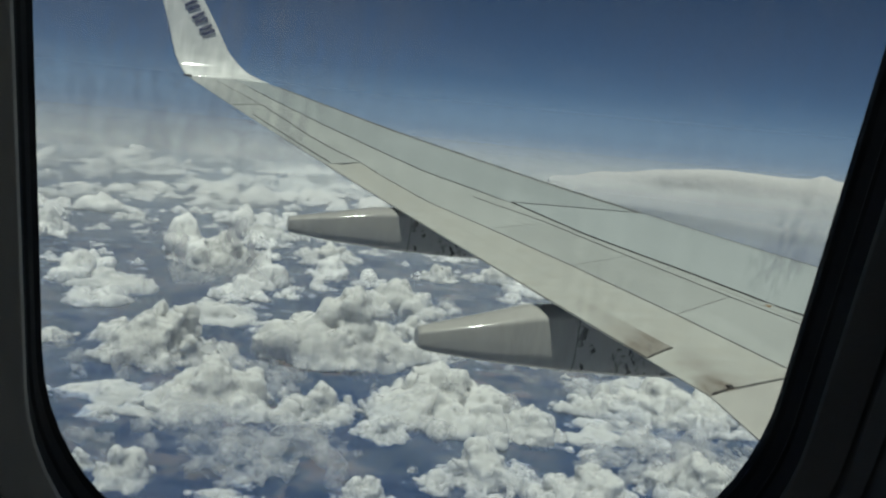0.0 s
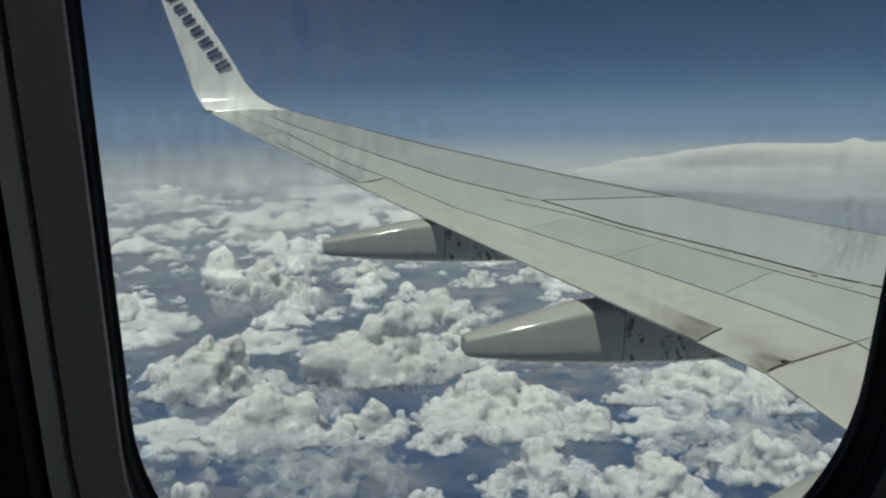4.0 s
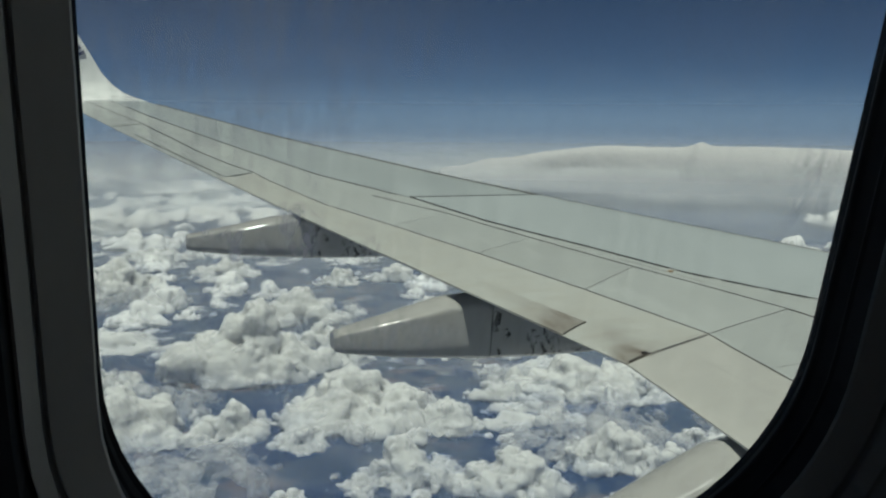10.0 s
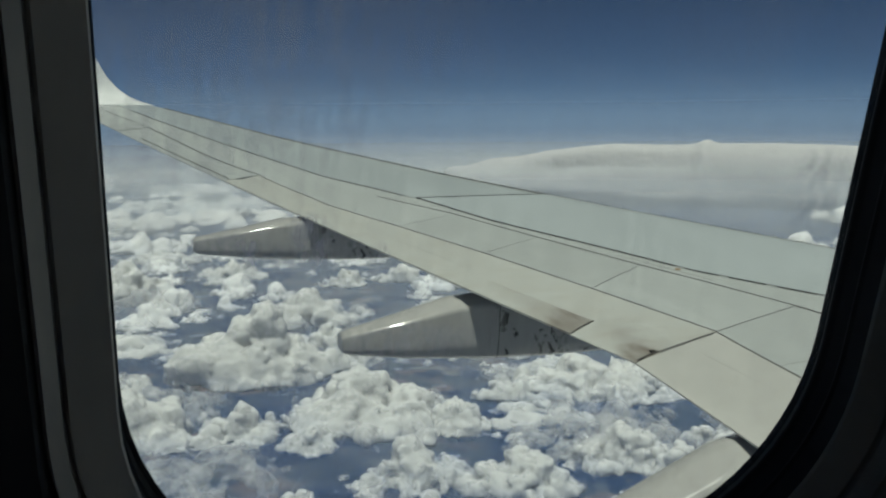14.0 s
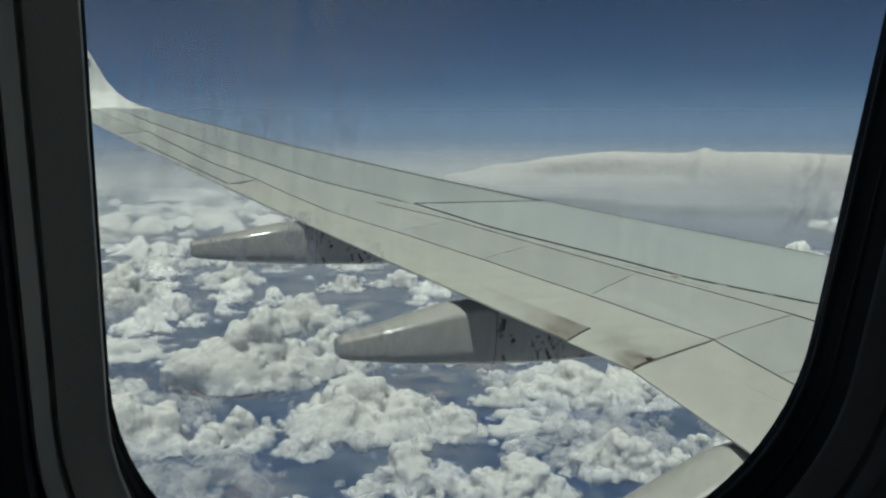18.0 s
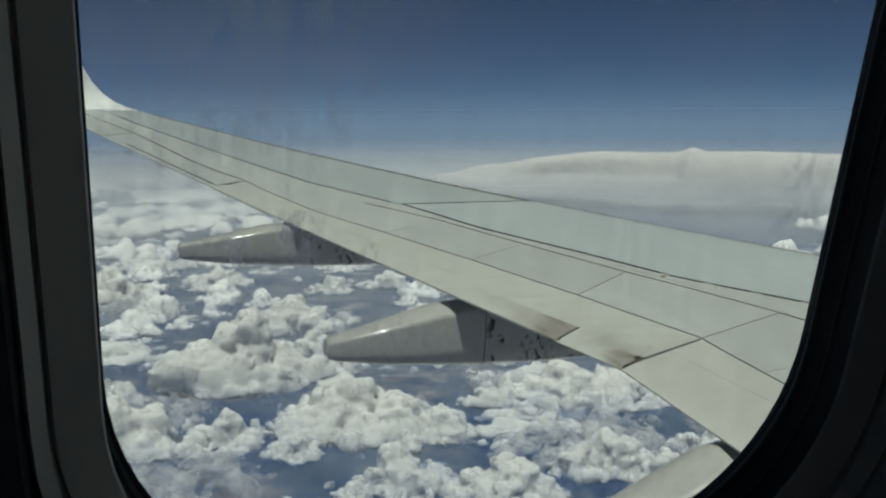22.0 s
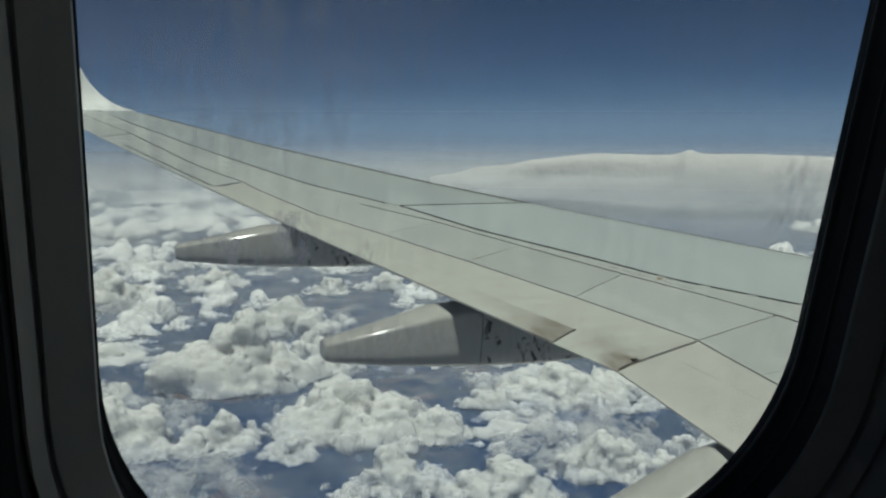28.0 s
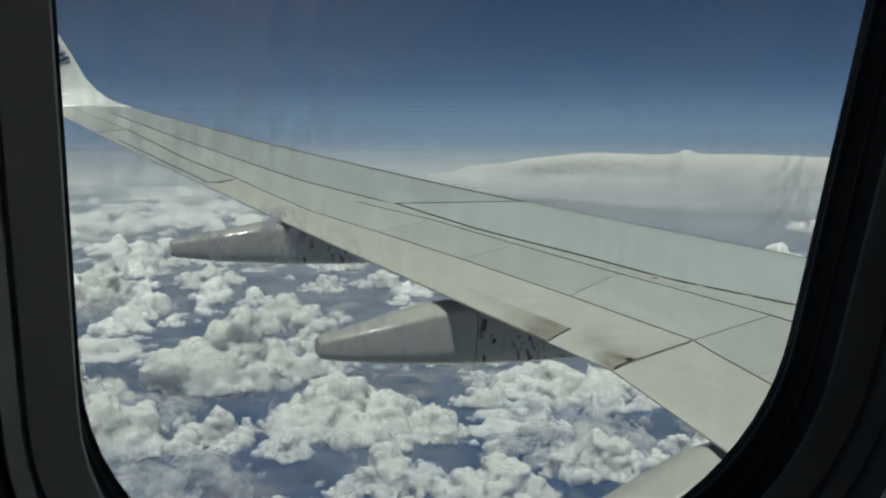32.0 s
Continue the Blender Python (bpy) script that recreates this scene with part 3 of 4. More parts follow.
def canoe(centre, tail_y, dz, rise=1.0, label=""):
    """A flap track fairing: blunt tail, keeled belly, flat sides and a rounded top."""
    # y from the tail, top, shoulder, bottom, half width
    secs = [(0.0, -0.17, -0.185, -0.265, 0.075), (0.015, -0.150, -0.178, -0.283, 0.088), (0.06, -0.135, -0.165, -0.293, 0.10), (0.4, -0.04, -0.085, -0.325, 0.15), (0.72, 0.06, -0.015, -0.340, 0.175), (0.95, 0.085, 0.02, -0.348, 0.18),
            (1.4, 0.03, -0.01, -0.35, 0.18), (1.85, -0.04, -0.08, -0.335, 0.16), (2.4, -0.10, -0.12, -0.25, 0.12), (2.9, -0.12, -0.13, -0.16, 0.05)]
    fine = []
    for a, b in zip(secs, secs[1:]):
        fine += [tuple(x + (y - x) * k / 3 for x, y in zip(a, b)) for k in range(3)]
    fine.append(secs[-1])
    ob = thing("flap_track_fairing", (-centre, tail_y, dz), label, "fairing", "fairings under the wing")
    bm = bmesh.new()
    rings = []
    for d, top, sh, bot, hw in fine:
        top, sh = -0.17 + (top + 0.17) * rise, -0.185 + (sh + 0.185) * rise
        h = sh - bot
        prof = [(0, top), (0.3, top - 0.10 * (top - sh)), (0.62, top - 0.28 * (top - sh)), (0.88, sh + 0.42 * (top - sh)), (0.955, sh + 0.28 * (top - sh)), (0.99, sh + 0.12 * (top - sh)), (1.0, sh - 0.006), (1.0, sh - 0.02), (1.0, sh - 0.3 * h), (0.97, bot + 0.35 * h), (0.9, bot + 0.12 * h), (0.7, bot + 0.03 * h), (0.35, bot)]
        ring = [Vector((x * hw, d, z)) for x, z in prof] + [Vector((-x * hw, d, z)) for x, z in reversed(prof[1:])] 
        rings.append([Vector((-centre, tail_y, dz)) + p for p in ring])
    loft(bm, rings)
    shell = part("shell", bm, FAIRING, ob, "", smooth=True)
    for f in shell.data.polygons:
        f.use_smooth = len(f.vertices) < 5
    # the joint between the fixed and the hinged half
    bm = bmesh.new()
    k = next(i for i, f in enumerate(fine) if f[0] > 1.03)
    t = (1.03 - fine[k - 1][0]) / (fine[k][0] - fine[k - 1][0])
    mid = sum(rings[k], Vector()) / len(rings[k])
    band = [p.lerp(q, t) for p, q in zip(rings[k - 1], rings[k])]
    loft(bm, [[p + (p - mid) * 0.012 + Vector((0, e, 0)) for p in band] for e in (-0.003, 0.003)], caps=False)
    part("joint", bm, SEALANT, ob, "dark joint between the fairing's halves")
    return ob


canoe(9.60, -8.84, 0.345, 0.76, "grey flap track fairing under the outer wing, in half shade")
canoe(7.37, -8.07, 0.0, 1.0, "grey flap track fairing with dark speckles under the wing")
canoe(4.90, -7.62, -0.34, 1.6, "pale grey flap track fairing at the inboard flap")

# ---- the window and the cabin ----
TILT, LEAN = radians(13.55), -0.05
WY0, WZ0, WW, WH, WR = -9.3732, 1.0361, 0.2612, 0.36, 0.0859


def on_wall(y, z, d):
    """A point of the window's plane at height z, d metres towards the outside."""
    h = (z - 1.19) / math.cos(TILT)
    return Vector((-(1.7801 - h * math.sin(TILT) + d * math.cos(TILT)), y + LEAN * (z - 1.2), z + d * math.sin(TILT)))


def outline(o, n=14):
    """The rounded opening grown by o: pairs of y and z."""
    pts = []
    r = WR + o
    for cy, cz, a0 in ((WY0 + WW - WR, WZ0 + WH - WR, 0), (WY0 + WR, WZ0 + WH - WR, 90), (WY0 + WR, WZ0 + WR, 180), (WY0 + WW - WR, WZ0 + WR, 270)):
        for k in range(n + 1):
            a = radians(a0 + 90 * k / n)
            pts.append((cy + r * math.cos(a), cz + r * math.sin(a)))
    return pts


def ring_loft(profile):
    bm = bmesh.new()
    loft(bm, [[on_wall(y, z, d) for y, z in outline(o)] for o, d in profile], caps=False)
    return bm


window = thing("window_1", (-1.78, -9.24, 1.0), "rounded aircraft window with black rubber seal and hazy scratched pane", "window", "", "structure")
part("outer_seal", ring_loft([(0.10, 0.0115), (0.006, 0.0115), (0.006, 0.008), (0.0, 0.001), (0.0, 0.0), (0.0012, -0.002), (0.0016, -0.008), (0.0008, -0.0095), (0.0016, -0.011), (0.0010, -0.0203), (0.006, -0.021)]), RUBBER, window, "black rubber seal", smooth=False)
bm = bmesh.new()
loft(bm, [[on_wall(y, z, d) for y, z in outline(0.006)] for d in (0.008, 0.011)])
pane = part("pane", bm, GLASS, window, "clear acrylic pane with faint smears")
pane.visible_shadow = False
SURROUND = [(0.0, -0.0203), (0.0005, -0.0215), (0.0125, -0.0270), (0.0128, -0.021), (0.0142, -0.021), (0.0142, -0.0290), (0.0178, -0.0345), (0.0182, -0.028), (0.0196, -0.028), (0.0196, -0.046), (0.0285, -0.055), (0.034, -0.05), (0.036, 0.0), (0.05, 0.0), (0.06, -0.06)]


def surround(aft, profile):
    """The flared, slotted surround: its aft or its forward half."""
    bm = bmesh.new()
    mid, rings = WY0 + WW * 0.55, []
    for o, d in profile:
        pts = outline(o)
        n = len(pts)
        half = [p for p in pts if (p[0] <= mid) == aft] if aft else [p for p in pts[3 * n // 4:] + pts[:n // 4] if p[0] > mid]
        rings.append([on_wall(y, z, d) for y, z in ([(mid, half[0][1])] + half + [(mid, half[-1][1])])])
    loft(bm, rings, closed=False)
    return bm


# the forward half is coloured darker than the aft half, its lip paler
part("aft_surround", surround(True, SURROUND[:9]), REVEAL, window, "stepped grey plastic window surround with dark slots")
part("aft_cover", surround(True, SURROUND[8:]), RUBBER, window, "black cover round the window surround")
part("forward_surround", surround(False, SURROUND[:10]), CHARCOAL, window, "darker forward half of the window surround")
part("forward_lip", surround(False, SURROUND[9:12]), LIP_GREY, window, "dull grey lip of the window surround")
part("forward_cover", surround(False, SURROUND[11:]), CHARCOAL, window, "darker forward cover round the window surround")
part("wall_panel", ring_loft([(0.06, -0.06), (0.075, -0.07), (0.13, -0.07), (0.22, -0.065)]), CHARCOAL, window, "dim cabin wall lining", smooth=False)


def cabin_shell():
    """The closed cabin round the camera: a barrel with its rows of windows, floor and ends."""
    R, y0, y1 = 1.80, -12.2, -6.6
    cz = 1.19 - 0.30
    room = thing("cabin", (0, -9.3, -0.1), "dim airliner cabin lining round the window seat", "cabin", "", "structure")
    centre, pitch = WY0 + WW / 2, 0.508
    own_y = (WY0 - 0.14, WY0 + WW + 0.14)
    own_a = (math.degrees(math.asin((0.90 - cz) / R)), math.degrees(math.asin((1.54 - cz) / R)))
    pane_a = (math.degrees(math.asin((0.98 - cz) / R)), math.degrees(math.asin((1.46 - cz) / R)))
    rows_y = [(centre + k * pitch - 0.17, centre + k * pitch + 0.17) for k in range(-5, 6)]
    ys = sorted({y0, y1, *own_y, *(y for r in rows_y for y in r if y0 < y < y1 and not own_y[0] < y < own_y[1] or abs(y - centre) < 0.14)})
    angs = sorted({*(-35 + 250 * k / 60 for k in range(61)), *own_a, *pane_a, 180 - pane_a[0], 180 - pane_a[1]})
    bm = bmesh.new()
    grid = [[bm.verts.new((-R * math.cos(radians(a)), y, cz + R * math.sin(radians(a)))) for a in angs] for y in ys]
    for i in range(len(ys) - 1):
        my = (ys[i] + ys[i + 1]) / 2
        in_row = any(r[0] < my < r[1] for r in rows_y)
        for j in range(len(angs) - 1):
            ma = (angs[j] + angs[j + 1]) / 2
            if own_y[0] < my < own_y[1] and own_a[0] < ma < own_a[1]:
                continue
            if in_row and (pane_a[0] < ma < pane_a[1] or 180 - pane_a[1] < ma < 180 - pane_a[0]):
                continue
            bm.faces.new((grid[i][j], grid[i][j + 1], grid[i + 1][j + 1], grid[i + 1][j]))
    for g in (grid[0], grid[-1]):
        bm.faces.new(g)
    part("lining", bm, CABIN, room)
    bm = bmesh.new()
    zf = cz + R * math.sin(radians(-35)) + 0.01
    loft(bm, [[Vector((x, y, z)) for x, y in ((-1.45, y0), (1.45, y0), (1.45, y1), (-1.45, y1))] for z in (zf - 0.05, zf)])
    part("floor", bm, CARPET, room, "dark carpeted cabin floor")
    # skirt that joins the lining to the window's surround
    bm = bmesh.new()
    inner = [on_wall(y, z, -0.065) for y, z in outline(0.22)]
    loft(bm, [inner, [p + Vector((-0.055, 0, 0)) for p in inner]], caps=False)
    part("window_bay", bm, CABIN, room)


cabin_shell()

# ---- land, haze and clouds: far below, in level world axes ----
GROUND_Z, DECK_Z = -300.0, -225.0


def sheet(name, radius, z, mat, label, kind):
    bm = bmesh.new()
    rings = [[Vector((EYE.x + r * math.cos(a), EYE.y + r * math.sin(a), z)) for a in np.linspace(0, 2 * math.pi, 97)[:-1]] for r in (1.0, 300, 1000, 2500, radius)]
    loft(bm, rings, caps=False)
    bm.faces.new([v for v in bm.verts][:96])
    me = bpy.data.meshes.new(name)
    bm.to_mesh(me)
    bm.free()
    me.materials.append(mat)
    return tagged(new(name, me), label, name, "", kind)


sheet("ground", 4950, GROUND_Z, LAND, "distant hazy farmland and woods far below the clouds", "structure")
HAZE_BLUE = (0.20, 0.38, 0.86)
def haze_ring(radius, z0, z1, mat):
    bm = bmesh.new()
    loft(bm, [[Vector((EYE.x + radius * math.cos(a), EYE.y + radius * math.sin(a), z)) for a in np.linspace(0, 2 * math.pi, 97)[:-1]] for z in (z0, z1)], caps=False)
    me = bpy.data.meshes.new("haze_bank")
    bm.to_mesh(me)
    bm.free()
    me.materials.append(mat)
    return tagged(new("haze_bank", me), "pale blue haze in the far distance", "haze", "", "structure")


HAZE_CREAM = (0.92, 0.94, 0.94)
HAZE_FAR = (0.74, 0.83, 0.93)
# haze of the distance, put in as see-through shells tinted with air-light
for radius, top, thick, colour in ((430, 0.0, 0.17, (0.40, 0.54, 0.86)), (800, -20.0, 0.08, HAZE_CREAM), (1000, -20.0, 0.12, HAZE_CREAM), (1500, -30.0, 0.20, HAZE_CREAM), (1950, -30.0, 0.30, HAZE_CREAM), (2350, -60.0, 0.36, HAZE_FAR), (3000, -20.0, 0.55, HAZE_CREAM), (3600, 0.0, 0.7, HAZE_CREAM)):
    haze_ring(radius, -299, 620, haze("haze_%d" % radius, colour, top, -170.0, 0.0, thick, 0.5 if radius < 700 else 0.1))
# added rim shell: covers the sky's dark lower half past the ground's edge
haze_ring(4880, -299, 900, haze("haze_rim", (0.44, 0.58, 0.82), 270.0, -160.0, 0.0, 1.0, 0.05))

TABLE = np.random.default_rng(5).random((48, 48, 48))


def lattice(p):
    """Smooth random values at an array of places."""
    i = np.floor(p).astype(int)
    f = p - i
    f = f * f * (3 - 2 * f)
    out = 0
    for dx in (0, 1):
        for dy in (0, 1):
            for dz in (0, 1):
                w = (f[:, 0] if dx else 1 - f[:, 0]) * (f[:, 1] if dy else 1 - f[:, 1]) * (f[:, 2] if dz else 1 - f[:, 2])
                out = out + w * TABLE[(i[:, 0] + dx) % 48, (i[:, 1] + dy) % 48, (i[:, 2] + dz) % 48]
    return out


def skin(field, origin, voxel):
    """Verts and quads of the surface where a field of values on a lattice passes zero, one vertex a cell."""
    inside = field > 0
    n = np.array(field.shape) - 1
    total, hits = np.zeros((*n, 3), np.float32), np.zeros(n, np.float32)
    for axis in range(3):
        others = [k for k in range(3) if k != axis]
        for da in (0, 1):
            for db in (0, 1):
                lo = [None] * 3
                lo[axis], lo[others[0]], lo[others[1]] = slice(0, n[axis]), slice(da, da + n[others[0]]), slice(db, db + n[others[1]])
                hi = list(lo)
                hi[axis] = slice(1, n[axis] + 1)
                f0, f1 = field[tuple(lo)], field[tuple(hi)]
                cross = (f0 > 0) != (f1 > 0)
                t = np.where(cross, f0 / np.where(cross, f0 - f1, 1), 0)
                total[..., axis] += t
                total[..., others[0]] += cross * da
                total[..., others[1]] += cross * db
                hits += cross
    cells = np.argwhere(hits > 0)
    number = np.full(n, -1)
    number[tuple(cells.T)] = np.arange(len(cells))
    verts = (cells + total[tuple(cells.T)] / hits[tuple(cells.T)][:, None]) * voxel + origin
    quads = []
    for axis in range(3):
        a, b = [(1, 2), (2, 0), (0, 1)][axis]
        lo, hi = [slice(1, -1)] * 3, [slice(1, -1)] * 3
        lo[axis], hi[axis] = slice(0, -1), slice(1, None)
        for sign in (1, 0):
            here = inside[tuple(lo)] & ~inside[tuple(hi)] if sign else ~inside[tuple(lo)] & inside[tuple(hi)]
            at = np.argwhere(here)
            at[:, a] += 1
            at[:, b] += 1
            ring = []
            for da, db in ((1, 1), (0, 1), (0, 0), (1, 0)):
                q = at.copy()
                q[:, a] -= da
                q[:, b] -= db
                ring.append(number[tuple(q.T)])
            quads.append(np.stack(ring if sign else ring[::-1], 1))
    quads = np.concatenate(quads)
    return verts, quads[(quads >= 0).all(1)]


JITTER = np.random.default_rng(8).uniform(0.22, 0.78, (32, 32, 32, 3))


def lobed(p):
    """Rounded bumps packed side by side with sharp creases between them: 1 at a bump's middle, about 0 in the creases."""
    i = np.floor(p - 0.5).astype(int)
    least = np.full(len(p), 9.0)
    for dx in (0, 1):
        for dy in (0, 1):
            for dz in (0, 1):
                c = i + (dx, dy, dz)
                d = c + JITTER[c[:, 0] % 32, c[:, 1] % 32, c[:, 2] % 32] - p
                least = np.minimum(least, (d * d).sum(1))
    return 1 - least / 0.75


def heap(rng, width, height, voxel, depth=None, skins_wanted=1):
    """One cumulus: turrets of uneven height crowd along an uneven ridge, covered with lobes on lobes, over a level ragged base."""
    depth = depth or width * rng.uniform(0.6, 0.95)
    turn, n = rng.uniform(0, 2 * math.pi), int(9 + width / 9)
    small = min(width, depth)
    ridge = rng.normal(0, 0.13, 2)
    lobes = []
    for k in range(n):
        a = turn + rng.normal(0, 1.1) + (math.pi if rng.random() < 0.45 else 0)
        q = 0.46 * rng.random() ** 0.6
        x, y = (q * math.cos(a) + ridge[0] * (1 - q)) * width, (q * math.sin(a) + ridge[1] * (1 - q)) * depth
        top = height * max(0.22, (1 - (q / 0.5) ** 1.5) * rng.uniform(0.55, 1.05))
        if k == 0:
            x, y, top = ridge[0] * width, ridge[1] * depth, height
        elif k < 5:
            x, y, top = (ridge[0] + rng.normal(0, 0.09)) * width, (ridge[1] + rng.normal(0, 0.09)) * depth, height * rng.uniform(0.62, 0.94)
        r = min(small * rng.uniform(0.06, 0.17), top * 0.55)
        z = 0.3 * r
        while z + r < top:
            lobes.append((x, y, z, r * rng.uniform(1.0, 1.25)))
            z += r * 0.7
            x, y = x + rng.normal(0, r * 0.16), y + rng.normal(0, r * 0.16)
            r = max(r * 0.94, small * 0.06)
        lobes.append((x, y, max(top - r, 0.2 * r), r))
    for x, y, z, r in list(lobes):
        for _ in range(8):
            d = rng.normal(size=3)
            d[2] = abs(d[2]) * 0.9 - 0.15
            d /= np.linalg.norm(d)
            q = r * rng.uniform(0.25, 0.48)
            lobes.append((x + d[0] * r * 0.78, y + d[1] * r * 0.78, z + d[2] * r * 0.78, q))
    lobes = np.array(lobes)
    pad = np.array((0.10 * width, 0.10 * depth, 0.04 * width)) + 5 * voxel + 3
    lo, hi = (lobes[:, :3] - lobes[:, 3:]).min(0) - pad, (lobes[:, :3] + lobes[:, 3:]).max(0) + pad
    lo[2] = -3 * voxel - 2
    size = np.ceil((hi - lo) / voxel).astype(int) + 1
    total = np.zeros(size, np.float32)
    axes = [(lo[k] + voxel * np.arange(size[k])).astype(np.float32) for k in range(3)]
    blend = 0.008 * width + 0.25 * voxel
    for x, y, z, r in lobes:
        reach = r + 4 * blend
        box = []
        for k, c in enumerate((x, y, z)):
            i0 = max(int((c - reach - lo[k]) / voxel), 0)
            i1 = max(min(int((c + reach - lo[k]) / voxel) + 2, size[k]), i0)
            box.append(slice(i0, i1))
        gx, gy, gz = axes[0][box[0]][:, None, None] - x, axes[1][box[1]][None, :, None] - y, axes[2][box[2]][None, None, :] - z
        d = np.sqrt(gx * gx + gy * gy + gz * gz)
        total[tuple(box)] += np.exp(np.clip((r - d) / blend, -8, 30))
    field = blend * np.log(total + 1e-4)
    flat = np.stack(np.meshgrid(axes[0], axes[1], [0.0], indexing="ij"), -1).reshape(-1, 3)
    # a broad uneven mound fills the room between the turrets
    out = ((axes[0] - ridge[0] * width) / (0.44 * width))[:, None] ** 2 + ((axes[1] - ridge[1] * depth) / (0.44 * depth))[None, :] ** 2
    swell = (0.9 * lattice(flat / (0.2 * width) + turn) + 0.4 * lattice(flat / (0.1 * width) + turn)).reshape(size[:2])
    mound = height * 0.52 * (swell + 0.35 - out)
    field = np.maximum(field, 0.75 * (mound[:, :, None] - axes[2][None, None, :]))
    # a ragged low apron round the turrets, torn into scraps at its rim
    rag = lattice(flat / (0.16 * width + 3) + 3.3 + turn) + 0.55 * lattice(flat / (0.07 * width + 2) + 9.9) + 0.35 * lattice(flat / (0.03 * width + 1.2))
    rag = rag.reshape(size[0], size[1], 1) - 0.72 - 0.8 * ((axes[0] / (0.62 * width))[:, None, None] ** 2 + (axes[1] / (0.62 * depth))[None, :, None] ** 2)
    field = np.maximum(field, np.clip(0.16 * width * rag, -30, 0.07 * width + 2) - 0.8 * np.abs(axes[2] - 0.03 * width)[None, None, :])
    near = np.argwhere(np.abs(field) < 0.11 * width + 2 * voxel)
    p = lo + near * voxel
    off = rng.uniform(0, 30, 3)
    # torn and bulging at the large scale, cauliflower at the small ones
    crease = 0.08 * width * (lattice(p / (0.17 * width) + off) - 0.5) + 0.06 * width * (lattice(p / (0.075 * width) + off) - 0.5)
    scale = 0.09 * width
    for _ in range(5):
        if scale < 2.3 * voxel:
            break
        crease = crease + 0.27 * scale * (lobed(p / scale + off) - 0.62)
        scale, off = scale * 0.58, off + 9.1
    field[tuple(near.T)] += crease
    field = np.minimum(field, axes[2][None, None, :] - (0.05 * width * lattice(flat / (0.2 * width))).reshape(size[0], size[1], 1))
    field[[0, -1]] = field[:, [0, -1]] = field[:, :, [0, -1]] = -1
    core = skin(field, lo, voxel)
    # wispy outer skins low on the flanks, frayed at a scale of their own
    skins = []
    thin, step = field[::2, ::2, ::2], voxel * 2
    at = np.argwhere(np.abs(thin) < 0.12 * width)
    where = lo + at * step
    for k in range(skins_wanted):
        f = thin.copy()
        fray = lattice(where / (0.07 * width + k) + 17.0 + 5 * k) + 0.6 * lattice(where / (0.03 * width) + 3.0 + 7 * k) - 0.85
        f[tuple(at.T)] += 0.07 * width * (2.0 * fray - 0.05 + 0.3 * k) * np.clip(1.4 - 1.8 * where[:, 2] / height, 0.15, 1)
        f[[0, -1]] = f[:, [0, -1]] = f[:, :, [0, -1]] = -1
        skins.append(skin(f, lo, step))
    return core, skins


def mesh_of(name, v, f, mat):
    k = f.shape[1]
    me = bpy.data.meshes.new(name)
    me.vertices.add(len(v))
    me.vertices.foreach_set("co", v.astype(np.float32).ravel())
    me.loops.add(len(f) * k)
    me.loops.foreach_set("vertex_index", f.astype(np.int32).ravel())
    me.polygons.add(len(f))
    me.polygons.foreach_set("loop_start", np.arange(0, len(f) * k, k, dtype=np.int32))
    me.polygons.foreach_set("use_smooth", np.ones(len(f), dtype=bool))
    me.update(calc_edges=True)
    me.validate()
    me.materials.append(mat)
    return me


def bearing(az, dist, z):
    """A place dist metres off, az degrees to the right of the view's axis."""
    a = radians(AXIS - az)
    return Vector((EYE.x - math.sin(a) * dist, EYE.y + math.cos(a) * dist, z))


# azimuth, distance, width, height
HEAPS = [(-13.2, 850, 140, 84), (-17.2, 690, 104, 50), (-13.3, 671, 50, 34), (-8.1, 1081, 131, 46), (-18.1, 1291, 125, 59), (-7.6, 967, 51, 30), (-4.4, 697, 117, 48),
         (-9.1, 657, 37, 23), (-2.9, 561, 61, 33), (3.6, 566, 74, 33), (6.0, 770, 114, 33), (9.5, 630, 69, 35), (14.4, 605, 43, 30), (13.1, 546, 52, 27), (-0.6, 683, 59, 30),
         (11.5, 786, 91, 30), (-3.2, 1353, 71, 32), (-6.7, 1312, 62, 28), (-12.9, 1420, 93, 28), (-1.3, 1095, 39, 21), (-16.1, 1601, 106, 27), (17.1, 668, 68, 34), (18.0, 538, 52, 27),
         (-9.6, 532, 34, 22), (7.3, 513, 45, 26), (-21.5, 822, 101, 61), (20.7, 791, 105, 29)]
rng = np.random.default_rng(11)


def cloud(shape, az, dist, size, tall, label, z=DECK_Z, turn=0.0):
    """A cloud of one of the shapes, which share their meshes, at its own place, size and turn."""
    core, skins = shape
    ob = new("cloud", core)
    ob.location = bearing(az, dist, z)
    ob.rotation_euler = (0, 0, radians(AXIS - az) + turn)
    ob.scale = (size, size, size * tall)
    for outer in skins:
        rim = new("fringe", outer)
        rim.parent = ob
        tagged(rim, "thin wispy vapour round the cloud", kind="stuff")
    return tagged(ob, label, "cloud", "clouds below the aircraft")


def shape_of(width, height, voxel, mat, depth=None, skins_wanted=1):
    (v, f), skins = heap(rng, width, height, voxel, depth, skins_wanted)
    return mesh_of("cloud", v, f, mat), [mesh_of("fringe", *o, FRINGE) for o in skins]


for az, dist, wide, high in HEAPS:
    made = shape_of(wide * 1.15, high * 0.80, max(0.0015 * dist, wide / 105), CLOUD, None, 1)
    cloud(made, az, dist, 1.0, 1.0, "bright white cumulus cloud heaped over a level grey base")
